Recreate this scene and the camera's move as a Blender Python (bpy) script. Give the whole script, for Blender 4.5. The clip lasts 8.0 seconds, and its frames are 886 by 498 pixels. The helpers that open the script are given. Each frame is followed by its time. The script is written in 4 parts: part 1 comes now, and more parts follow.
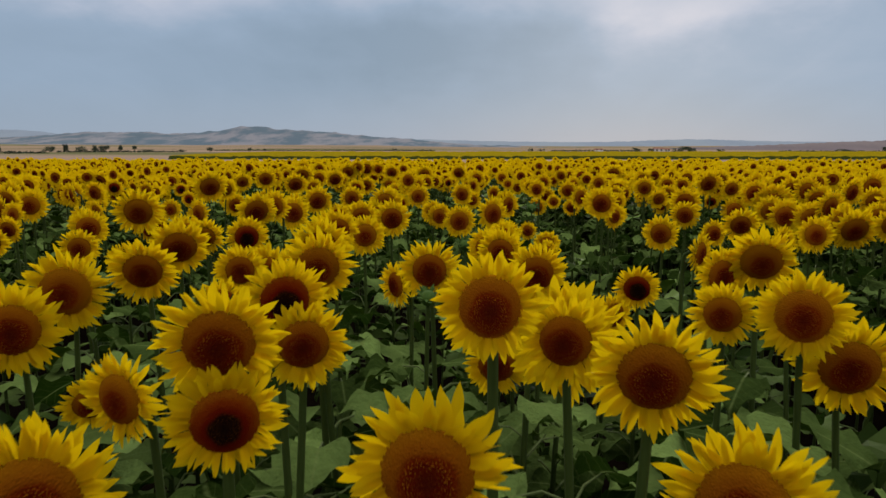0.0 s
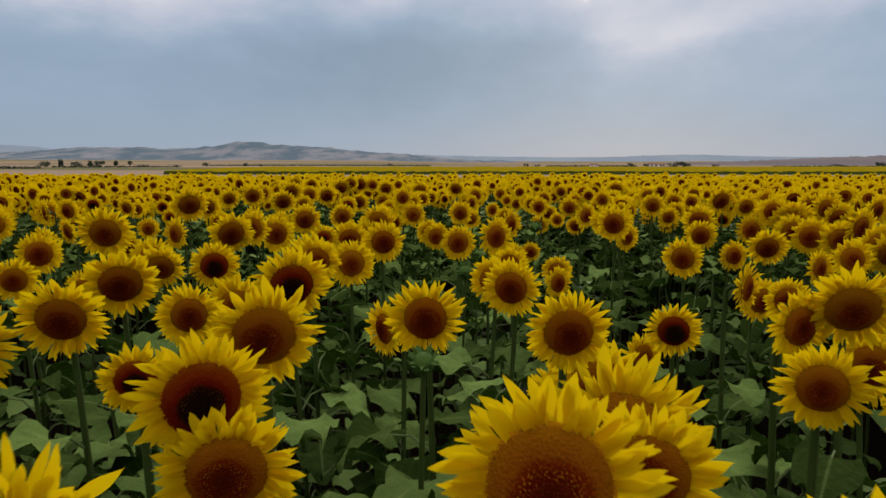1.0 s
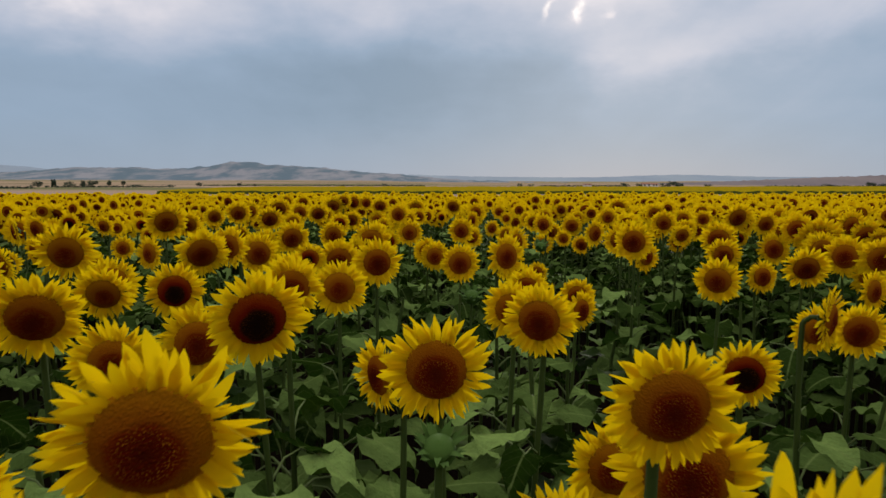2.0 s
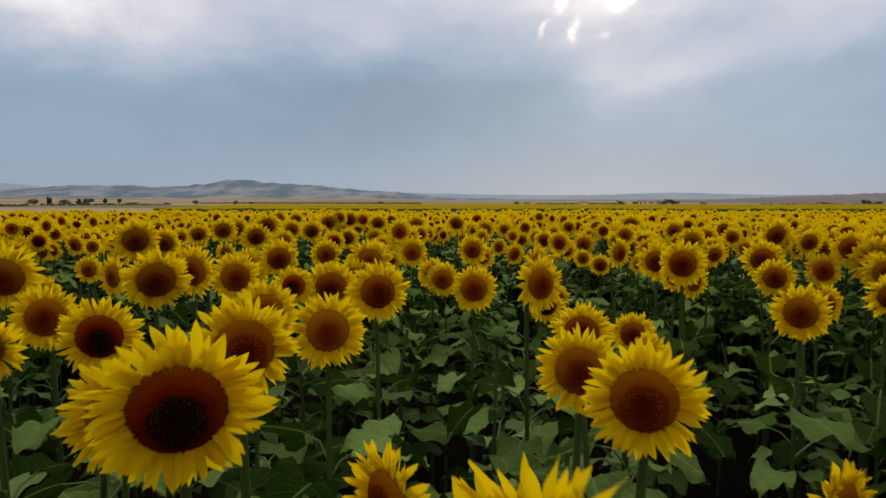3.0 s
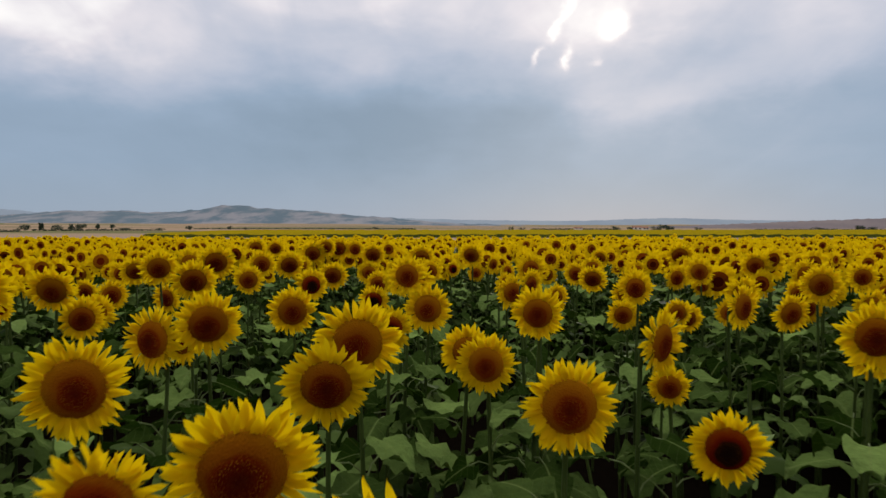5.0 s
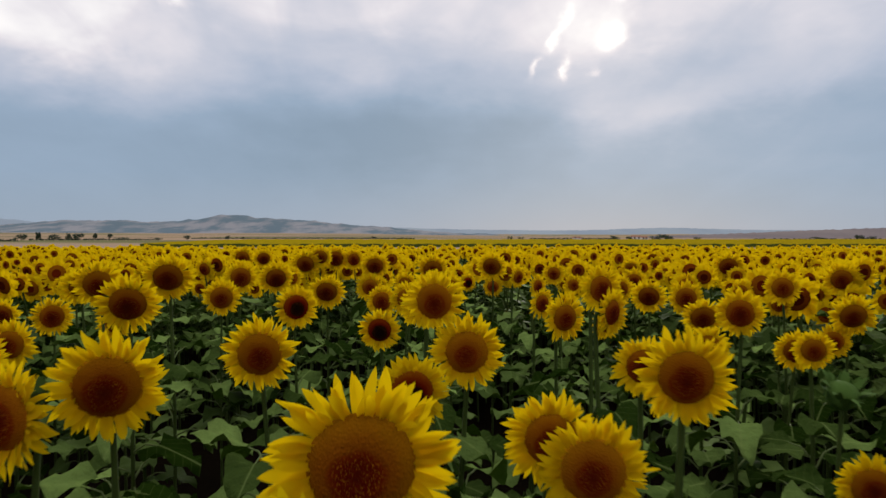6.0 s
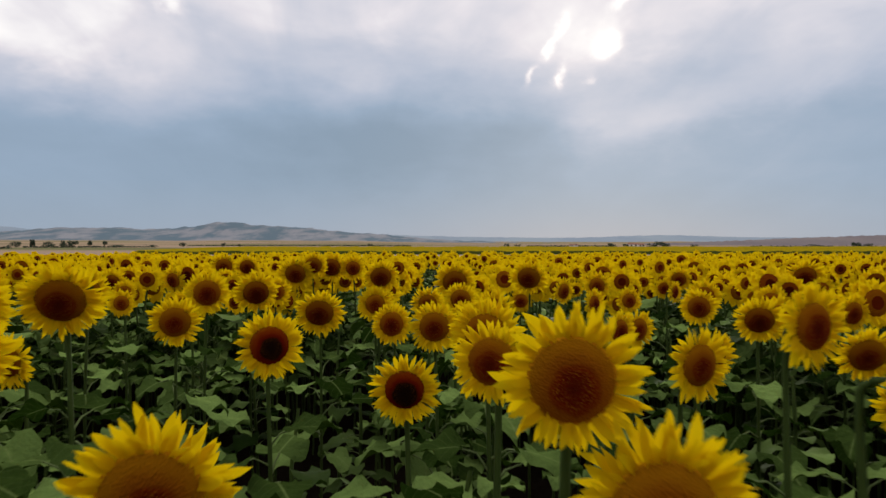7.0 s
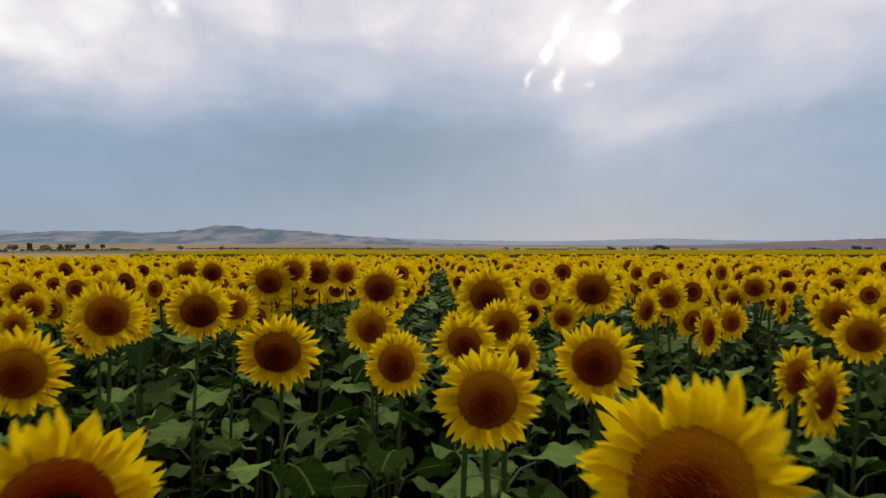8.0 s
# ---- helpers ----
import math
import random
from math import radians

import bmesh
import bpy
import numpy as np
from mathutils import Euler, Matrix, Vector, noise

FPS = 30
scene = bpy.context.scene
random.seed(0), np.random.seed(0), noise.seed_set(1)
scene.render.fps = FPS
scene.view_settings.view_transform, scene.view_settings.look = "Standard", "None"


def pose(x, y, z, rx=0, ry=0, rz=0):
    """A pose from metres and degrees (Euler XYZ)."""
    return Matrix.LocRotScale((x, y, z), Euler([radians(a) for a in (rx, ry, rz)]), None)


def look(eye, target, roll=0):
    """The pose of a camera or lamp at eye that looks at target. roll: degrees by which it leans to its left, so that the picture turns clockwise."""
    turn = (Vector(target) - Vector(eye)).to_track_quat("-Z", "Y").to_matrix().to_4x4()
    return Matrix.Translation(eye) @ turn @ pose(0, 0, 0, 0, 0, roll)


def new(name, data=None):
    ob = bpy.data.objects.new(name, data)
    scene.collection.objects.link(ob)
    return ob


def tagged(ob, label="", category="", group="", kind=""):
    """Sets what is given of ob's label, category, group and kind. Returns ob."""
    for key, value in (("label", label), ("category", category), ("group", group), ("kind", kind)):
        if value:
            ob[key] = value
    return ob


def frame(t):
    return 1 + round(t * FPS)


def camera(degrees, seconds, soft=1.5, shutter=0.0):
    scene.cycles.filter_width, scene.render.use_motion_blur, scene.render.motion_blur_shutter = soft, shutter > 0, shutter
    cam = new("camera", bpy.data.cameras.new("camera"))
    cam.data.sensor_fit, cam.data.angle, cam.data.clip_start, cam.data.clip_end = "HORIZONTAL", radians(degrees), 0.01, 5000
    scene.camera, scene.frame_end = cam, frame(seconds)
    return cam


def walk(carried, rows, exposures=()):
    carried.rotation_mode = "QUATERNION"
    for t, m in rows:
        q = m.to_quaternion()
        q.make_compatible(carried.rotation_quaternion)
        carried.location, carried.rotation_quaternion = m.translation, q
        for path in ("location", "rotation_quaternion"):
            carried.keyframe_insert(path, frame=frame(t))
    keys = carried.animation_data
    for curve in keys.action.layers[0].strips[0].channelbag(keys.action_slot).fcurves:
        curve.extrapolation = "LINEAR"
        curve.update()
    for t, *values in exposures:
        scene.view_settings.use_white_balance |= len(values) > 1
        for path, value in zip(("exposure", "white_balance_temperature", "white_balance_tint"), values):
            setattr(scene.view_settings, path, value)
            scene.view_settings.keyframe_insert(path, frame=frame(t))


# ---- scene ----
cam = camera(66.32, 8.0, soft=1.5, shutter=0.25)
walk(cam, [
    (0, pose(-0.000, -0.000, 1.970, 81.61, 0, 2.20)),
    (0.5, pose(-0.016, 0.208, 1.981, 82.12, 0, 1.98)),
    (1, pose(-0.023, 0.387, 1.971, 82.87, 0, 1.84)),
    (1.5, pose(-0.043, 0.569, 1.951, 83.72, 0, 1.58)),
    (3, pose(-0.155, 1.362, 1.898, 86.04, 0, 1.03)),
    (3.5, pose(-0.211, 1.711, 1.899, 86.71, 0, 0.95)),
    (4, pose(-0.264, 2.103, 1.909, 87.28, 0, 0.76)),
    (4.5, pose(-0.300, 2.544, 1.912, 87.76, 0, 0.62)),
    (6, pose(-0.491, 4.016, 1.879, 89.00, 0, 0.43)),
    (6.5, pose(-0.583, 4.557, 1.867, 89.38, 0, 0.24)),
    (7, pose(-0.676, 5.139, 1.855, 89.62, 0, 0.12)),
    (7.5, pose(-0.746, 5.770, 1.841, 89.81, 0, 0.10)),
    (8, pose(-0.799, 6.454, 1.828, 89.90, 0, 0.02)),
], [(0.0, 0.0), (8.0, 0.0)])

# ---- world and light ----
SUN_AZ, SUN_EL = 13.6, 15.9
sun_dir = Vector((math.sin(radians(SUN_AZ)) * math.cos(radians(SUN_EL)), math.cos(radians(SUN_AZ)) * math.cos(radians(SUN_EL)), math.sin(radians(SUN_EL))))

sun = new("sun", bpy.data.lights.new("sun", "SUN"))
sun.data.energy, sun.data.angle, sun.data.color = 1.3, radians(12), (1.0, 0.93, 0.80)
sun.matrix_world = look(sun_dir * 100, (0, 0, 0))


class Nodes:
    """Short hand for building a node tree."""

    def __init__(self, tree):
        self.tree = tree
        tree.nodes.clear()

    def put(self, value, socket):
        if isinstance(value, bpy.types.NodeSocket):
            self.tree.links.new(value, socket)
        else:
            socket.default_value = value

    def node(self, kind, inputs=None, **settings):
        n = self.tree.nodes.new(kind)
        for key, value in settings.items():
            setattr(n, key, value)
        for key, value in (inputs or {}).items():
            self.put(value, n.inputs[key])
        return n

    def calc(self, op, a, b=0.0, c=0.0):
        n = self.tree.nodes.new("ShaderNodeMath")
        n.operation = op
        for i, v in enumerate((a, b, c)):
            self.put(v, n.inputs[i])
        return n.outputs[0]

    def mix(self, factor, a, b, blend="MIX"):
        n = self.tree.nodes.new("ShaderNodeMix")
        n.data_type, n.blend_type = "RGBA", blend
        self.put(factor, n.inputs[0])
        self.put(a, n.inputs[6])
        self.put(b, n.inputs[7])
        return n.outputs[2]

    def ramp(self, factor, stops, smooth=True):
        n = self.tree.nodes.new("ShaderNodeValToRGB")
        r = n.color_ramp
        r.interpolation = "EASE" if smooth else "LINEAR"
        while len(r.elements) < len(stops):
            r.elements.new(0.5)
        for e, (p, c) in zip(r.elements, stops):
            e.position = p
            e.color = (*c, 1) if len(c) == 3 else c
        self.put(factor, n.inputs[0])
        return n.outputs[0]

    def noise(self, vector, scale, detail=3.0, rough=0.55, distortion=0.0):
        n = self.node("ShaderNodeTexNoise", {"Scale": scale, "Detail": detail, "Roughness": rough, "Distortion": distortion})
        if vector is not None:
            self.put(vector, n.inputs["Vector"])
        return n.outputs[0]


def build_world():
    world = bpy.data.worlds.new("overcast_sky")
    world.use_nodes = True
    scene.world = world
    t = Nodes(world.node_tree)
    sky = t.node("ShaderNodeTexSky", sky_type="NISHITA", sun_disc=False, sun_elevation=radians(SUN_EL), sun_rotation=radians(SUN_AZ))
    way = t.node("ShaderNodeTexCoord").outputs["Generated"]
    x, y, z = t.node("ShaderNodeSeparateXYZ", {0: way}).outputs
    up = t.calc("MAXIMUM", z, 0.0)
    # bearing and height in degrees, stirred a little so that the cloud edges fray
    deg = 180 / math.pi
    flat = t.calc("DIVIDE", 1.0, t.calc("ADD", up, 0.35))
    plane = t.node("ShaderNodeCombineXYZ", {0: t.calc("MULTIPLY", x, flat), 1: t.calc("MULTIPLY", y, flat), 2: CLOUD_SEED}).outputs[0]
    stir = t.node("ShaderNodeTexNoise", {"Vector": plane, "Scale": 4.5, "Detail": 4.0, "Roughness": 0.55}).outputs["Color"]
    stir_x, stir_y, _ = t.node("ShaderNodeSeparateXYZ", {0: stir}).outputs
    fray = t.node("ShaderNodeTexNoise", {"Vector": way, "Scale": 42.0, "Detail": 3.0, "Roughness": 0.5}).outputs["Color"]
    fray_x, fray_y, _ = t.node("ShaderNodeSeparateXYZ", {0: fray}).outputs
    bearing = t.calc("MULTIPLY", t.calc("ARCTAN2", x, y), deg)
    height = t.calc("MULTIPLY", t.calc("ARCSINE", up), deg)
    soft_b = t.calc("ADD", bearing, t.calc("MULTIPLY", t.calc("SUBTRACT", stir_x, 0.5), 11.0))
    soft_h = t.calc("ADD", height, t.calc("MULTIPLY", t.calc("SUBTRACT", stir_y, 0.5), 5.0))
    sharp_b = t.calc("ADD", bearing, t.calc("MULTIPLY", t.calc("SUBTRACT", fray_x, 0.5), 1.6))
    sharp_h = t.calc("ADD", height, t.calc("MULTIPLY", t.calc("SUBTRACT", fray_y, 0.5), 1.6))

    def lobe(b, h, az, el, long, wide, tilt, gain):
        c, s = math.cos(radians(tilt)), math.sin(radians(tilt))
        db, dh = t.calc("SUBTRACT", b, az), t.calc("SUBTRACT", h, el)
        u = t.calc("ADD", t.calc("MULTIPLY", db, c / long), t.calc("MULTIPLY", dh, s / long))
        v = t.calc("ADD", t.calc("MULTIPLY", db, -s / wide), t.calc("MULTIPLY", dh, c / wide))
        r = t.calc("ADD", t.calc("MULTIPLY", u, u), t.calc("MULTIPLY", v, v))
        return t.calc("MULTIPLY", t.calc("POWER", 0.5, r), gain)

    # thick cloud hangs blue-grey low down and thins upwards
    light = t.node("ShaderNodeMapRange", {"Value": soft_h, "From Min": 8.5, "From Max": 17.0, "To Min": 0.17, "To Max": 0.74}, interpolation_type="SMOOTHSTEP").outputs[0]
    light = t.calc("ADD", light, t.node("ShaderNodeMapRange", {"Value": height, "From Min": 14.0, "From Max": 40.0, "To Min": 0.0, "To Max": 0.25}).outputs[0])
    streak = t.noise(t.node("ShaderNodeMapping", {"Vector": plane, "Rotation": (0, 0, 0.12), "Scale": (6.0, 2.6, 1.0)}).outputs[0], 1.0, 4.0, 0.5, 0.6)
    bank = t.noise(t.node("ShaderNodeCombineXYZ", {0: t.calc("MULTIPLY", bearing, 0.085), 1: t.calc("MULTIPLY", height, 0.19), 2: 7.4}).outputs[0], 1.0, 4.0, 0.5, 0.4)
    billow = t.calc("ADD", t.calc("MULTIPLY", streak, 0.38), t.calc("MULTIPLY", bank, 0.62))
    rise = t.node("ShaderNodeMapRange", {"Value": height, "From Min": 2.0, "From Max": 16.0, "To Min": 0.25, "To Max": 1.0}).outputs[0]
    light = t.calc("ADD", light, t.calc("MULTIPLY", t.calc("SUBTRACT", billow, 0.5), t.calc("MULTIPLY", rise, CLOUD_CONTRAST)))
    # thin and thick banks of cloud: bearing, height, length, breadth, tilt in degrees, gain
    for row in ((-30.3, 13.7, 9, 1.8, -24, 0.18), (-32.0, 14.3, 9, 5.5, -14, 0.17), (-19.4, 13.7, 5, 2.2, -18, 0.1), (-21.3, 16.8, 4, 2.2, 20, -0.1), (-3.2, 7.7, 10, 2.8, 4, -0.16), (20.8, 10.9, 8, 1.8, 11, 0.30), (14.6, 9.8, 3.8, 2.6, 20, 0.24), (20.5, 14.0, 5, 2, 28, -0.14), (29.0, 6.6, 8, 3, 0, 0.12), (12.5, 17.5, 5.5, 5, 0, 0.09), (-24.9, 18.5, 3, 1.2, -30, 0.1)):
        light = t.calc("ADD", light, lobe(soft_b, soft_h, *row))
    # ragged breaks beside the veiled sun
    for row in ((-22.0, 18.3, 0.9, 0.5, -30, 0.25), (9.6, 17.3, 0.95, 0.24, 62, 0.34), (8.7, 15.6, 0.5, 0.3, 70, 0.36), (7.3, 13.9, 0.7, 0.2, 62, 0.3), (9.6, 13.6, 0.7, 0.28, 78, 0.34), (12.0, 13.3, 0.4, 0.2, 20, 0.2), (14.8, 19.4, 0.8, 0.4, 30, 0.28)):
        light = t.calc("ADD", light, lobe(sharp_b, sharp_h, *row))
    light = t.calc("ADD", light, lobe(sharp_b, sharp_h, SUN_AZ, SUN_EL, 0.8, 0.65, 40, 0.45))
    light = t.calc("ADD", light, lobe(soft_b, soft_h, SUN_AZ + 0.5, SUN_EL + 1.5, 2.4, 1.4, 60, 0.09))
    colour = t.ramp(light, [(0.0, (0.235, 0.320, 0.425)), (0.25, (0.298, 0.392, 0.520)), (0.50, (0.430, 0.490, 0.610)), (0.70, (0.570, 0.590, 0.680)), (0.85, (0.765, 0.735, 0.785)), (1.0, (1.0, 0.97, 0.965))], False)
    # the air over the plain is pale and a little warm
    mist = t.node("ShaderNodeMapRange", {"Value": height, "From Min": 0.0, "From Max": 5.0, "To Min": 0.35, "To Max": 0.0}).outputs[0]
    colour = t.mix(mist, colour, (0.385, 0.42, 0.48, 1))
    zenith = t.node("ShaderNodeMapRange", {"Value": up, "From Min": 0.36, "From Max": 0.95, "To Min": 1.0, "To Max": ZENITH}).outputs[0]
    colour = t.mix(1.0, colour, t.node("ShaderNodeCombineColor", {0: zenith, 1: zenith, 2: zenith}).outputs[0], "MULTIPLY")
    clouds = t.node("ShaderNodeBackground", {"Color": colour, "Strength": CLOUD_STRENGTH})
    clear = t.node("ShaderNodeBackground", {"Color": sky.outputs[0], "Strength": 0.05})
    both = t.node("ShaderNodeMixShader", {0: 0.94, 1: clear.outputs[0], 2: clouds.outputs[0]})
    t.node("ShaderNodeOutputWorld", {"Surface": both.outputs[0]})


CLOUD_CONTRAST, CLOUD_STRENGTH, CLOUD_SEED, ZENITH = 0.85, 1.05, 2.3, 1.1
build_world()

# ---- materials ----


def material(name):
    m = bpy.data.materials.new(name)
    m.use_nodes = True
    return m, Nodes(m.node_tree)


def finish(t, colour, roughness, bump=None, strength=0.3, distance=0.01, through_light=0.0, through_colour=None, specular=0.5):
    p = t.node("ShaderNodeBsdfPrincipled", {"Base Color": colour, "Roughness": roughness, "Specular IOR Level": specular})
    if bump is not None:
        b = t.node("ShaderNodeBump", {"Height": bump, "Strength": strength, "Distance": distance})
        t.put(b.outputs[0], p.inputs["Normal"])
    out = p.outputs[0]
    if through_light:
        tr = t.node("ShaderNodeBsdfTranslucent", {"Color": through_colour or colour})
        out = t.node("ShaderNodeMixShader", {0: through_light, 1: out, 2: tr.outputs[0]}).outputs[0]
    t.node("ShaderNodeOutputMaterial", {"Surface": out})


def petal_material(name, source):
    """Deep gold at the base of a floret, lemon yellow at its tip."""
    m, t = material(name)
    place = t.node("ShaderNodeTexCoord").outputs["Object"]
    if source == "object":
        chance = t.node("ShaderNodeObjectInfo").outputs["Random"]
        out = t.node("ShaderNodeSeparateXYZ", {0: place}).outputs[1]
    else:
        chance = t.node("ShaderNodeNewGeometry").outputs["Random Per Island"]
        radius = t.node("ShaderNodeVectorMath", {0: place}, operation="LENGTH").outputs["Value"]
        out = t.calc("MULTIPLY", t.calc("SUBTRACT", radius, 0.46), 1.85)
    veins = t.noise(t.node("ShaderNodeMapping", {"Vector": place, "Scale": (60, 6, 60)}).outputs[0], 1.0, 2.0)
    patch = t.noise(place, 5.0, 3.0)
    base = t.mix(chance, (0.55, 0.355, 0.002, 1), (0.65, 0.445, 0.004, 1))
    if source != "crop":
        tip = t.node("ShaderNodeMapRange", {"Value": out, "From Min": 0.05, "From Max": 0.85}).outputs[0]
        base = t.mix(tip, t.mix(chance, (0.63, 0.325, 0.001, 1), (0.67, 0.38, 0.002, 1)), t.mix(chance, (0.63, 0.440, 0.003, 1), (0.70, 0.530, 0.005, 1)))
    base = t.mix(t.calc("MULTIPLY", patch, 0.35), base, (0.62, 0.385, 0.002, 1))
    base = t.mix(t.calc("MULTIPLY", veins, 0.3), base, (0.70, 0.51, 0.006, 1))
    finish(t, base, 0.65, veins, 0.2, 0.004, 0.58, (0.78, 0.545, 0.002, 1), 0.03)
    return m


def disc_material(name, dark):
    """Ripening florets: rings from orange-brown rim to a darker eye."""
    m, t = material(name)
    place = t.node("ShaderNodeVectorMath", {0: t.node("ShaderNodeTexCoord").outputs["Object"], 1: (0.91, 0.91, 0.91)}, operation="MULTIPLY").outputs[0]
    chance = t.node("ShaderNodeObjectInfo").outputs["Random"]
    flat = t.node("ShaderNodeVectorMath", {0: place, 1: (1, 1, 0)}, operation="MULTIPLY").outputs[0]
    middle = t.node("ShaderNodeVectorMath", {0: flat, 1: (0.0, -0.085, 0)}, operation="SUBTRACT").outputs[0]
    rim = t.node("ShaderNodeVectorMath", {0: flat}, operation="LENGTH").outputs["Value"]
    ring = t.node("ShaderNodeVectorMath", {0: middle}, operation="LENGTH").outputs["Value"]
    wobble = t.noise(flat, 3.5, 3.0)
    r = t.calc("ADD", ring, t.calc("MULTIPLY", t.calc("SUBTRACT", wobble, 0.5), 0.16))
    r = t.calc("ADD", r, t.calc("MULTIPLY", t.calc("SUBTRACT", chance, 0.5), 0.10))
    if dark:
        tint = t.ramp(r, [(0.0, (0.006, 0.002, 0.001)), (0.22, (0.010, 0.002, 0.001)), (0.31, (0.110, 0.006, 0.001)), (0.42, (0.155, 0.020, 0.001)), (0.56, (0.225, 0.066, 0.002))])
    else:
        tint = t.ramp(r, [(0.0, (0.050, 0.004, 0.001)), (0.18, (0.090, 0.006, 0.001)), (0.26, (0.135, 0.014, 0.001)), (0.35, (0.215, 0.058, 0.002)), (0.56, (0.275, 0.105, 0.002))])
    grain = t.node("ShaderNodeTexVoronoi", {"Vector": place, "Scale": 34.0})
    fleck = t.node("ShaderNodeMapRange", {"Value": t.noise(flat, 48.0, 2.0), "From Min": 0.56, "From Max": 0.66}).outputs[0]
    opening = t.node("ShaderNodeMapRange", {"Value": t.calc("ABSOLUTE", t.calc("SUBTRACT", r, 0.20)), "From Min": 0.0, "From Max": 0.11, "To Min": 0.85, "To Max": 0.12}).outputs[0]
    tint = t.mix(t.calc("MULTIPLY", t.calc("MULTIPLY", fleck, opening), 0.25 if dark else 0.8), tint, (0.52, 0.21, 0.008, 1))
    tint = t.mix(t.node("ShaderNodeMapRange", {"Value": rim, "From Min": 0.475, "From Max": 0.50}).outputs[0], tint, (0.48, 0.20, 0.004, 1))
    finish(t, tint, 0.9, grain.outputs["Distance"], 0.35, 0.008, specular=0.02)
    return m


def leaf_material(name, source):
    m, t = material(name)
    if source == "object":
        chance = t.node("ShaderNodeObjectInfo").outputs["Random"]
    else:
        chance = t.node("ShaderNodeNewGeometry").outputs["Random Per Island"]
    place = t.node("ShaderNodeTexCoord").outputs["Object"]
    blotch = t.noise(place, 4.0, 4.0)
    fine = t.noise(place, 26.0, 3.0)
    # near-black leaves at random put the shade of the canopy gaps into the colour
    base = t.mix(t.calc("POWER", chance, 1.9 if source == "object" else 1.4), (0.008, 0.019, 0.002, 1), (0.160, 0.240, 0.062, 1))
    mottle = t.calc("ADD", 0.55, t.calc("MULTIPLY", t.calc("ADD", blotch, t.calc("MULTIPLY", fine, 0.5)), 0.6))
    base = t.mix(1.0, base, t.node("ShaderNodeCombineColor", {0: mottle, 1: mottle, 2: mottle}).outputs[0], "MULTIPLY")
    if source == "object":
        # pale midrib and side veins of the blade
        x, y, z = t.node("ShaderNodeSeparateXYZ", {0: place}).outputs
        off = t.calc("ABSOLUTE", x)
        rib = t.node("ShaderNodeMapRange", {"Value": off, "From Min": 0.008, "From Max": 0.03, "To Min": 1.0, "To Max": 0.0}).outputs[0]
        comb = t.calc("ABSOLUTE", t.calc("SUBTRACT", t.calc("FRACT", t.calc("MULTIPLY", t.calc("SUBTRACT", y, t.calc("MULTIPLY", off, 0.8)), 5.5)), 0.5))
        side = t.node("ShaderNodeMapRange", {"Value": comb, "From Min": 0.0, "From Max": 0.07, "To Min": 0.5, "To Max": 0.0}).outputs[0]
        base = t.mix(t.calc("MULTIPLY", t.calc("MAXIMUM", rib, t.calc("MULTIPLY", side, 0.6)), 0.45), base, (0.15, 0.20, 0.060, 1))
    pucker = t.noise(place, 7.0, 2.0, 0.5)
    finish(t, base, 0.62, t.calc("ADD", pucker, t.calc("MULTIPLY", fine, 0.12)), 0.5, 0.03, 0.06, (0.06, 0.13, 0.008, 1), 0.0 if source == "object" else 0.02)
    return m


def stem_material():
    m, t = material("hairy_green_stem")
    place = t.node("ShaderNodeTexCoord").outputs["Object"]
    streak = t.noise(t.node("ShaderNodeMapping", {"Vector": place, "Scale": (120, 120, 6)}).outputs[0], 1.0, 3.0)
    finish(t, t.mix(streak, (0.018, 0.034, 0.006, 1), (0.058, 0.084, 0.018, 1)), 0.7, streak, 0.4, 0.004, specular=0.08)
    return m


PETAL = petal_material("sunflower_petal", "object")
PETALS = petal_material("sunflower_petals", "island")
CROP_PETALS = petal_material("crop_petals", "crop")
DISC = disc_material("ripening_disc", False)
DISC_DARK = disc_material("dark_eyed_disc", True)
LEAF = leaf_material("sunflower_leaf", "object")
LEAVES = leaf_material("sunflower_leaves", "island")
STEM = stem_material()


def far_disc_material(name, low, high):
    m, t = material(name)
    chance = t.node("ShaderNodeNewGeometry").outputs["Random Per Island"]
    place = t.node("ShaderNodeTexCoord").outputs["Object"]
    grain = t.noise(place, 40.0, 3.0)
    tint = t.mix(chance, (*low, 1), (*high, 1))
    tint = t.mix(t.calc("MULTIPLY", grain, 0.4), tint, (0.055, 0.009, 0.002, 1))
    finish(t, tint, 0.9, grain, 0.5, 0.01, specular=0.02)
    return m


FAR_DISC = far_disc_material("far_discs", (0.155, 0.026, 0.001), (0.260, 0.085, 0.002))
FAR_EYE = far_disc_material("far_disc_eyes", (0.040, 0.004, 0.001), (0.120, 0.012, 0.001))
FIELD_FRONT, FIELD_BACK, FIELD_SIDE = 31.0, -5.0, 30.0


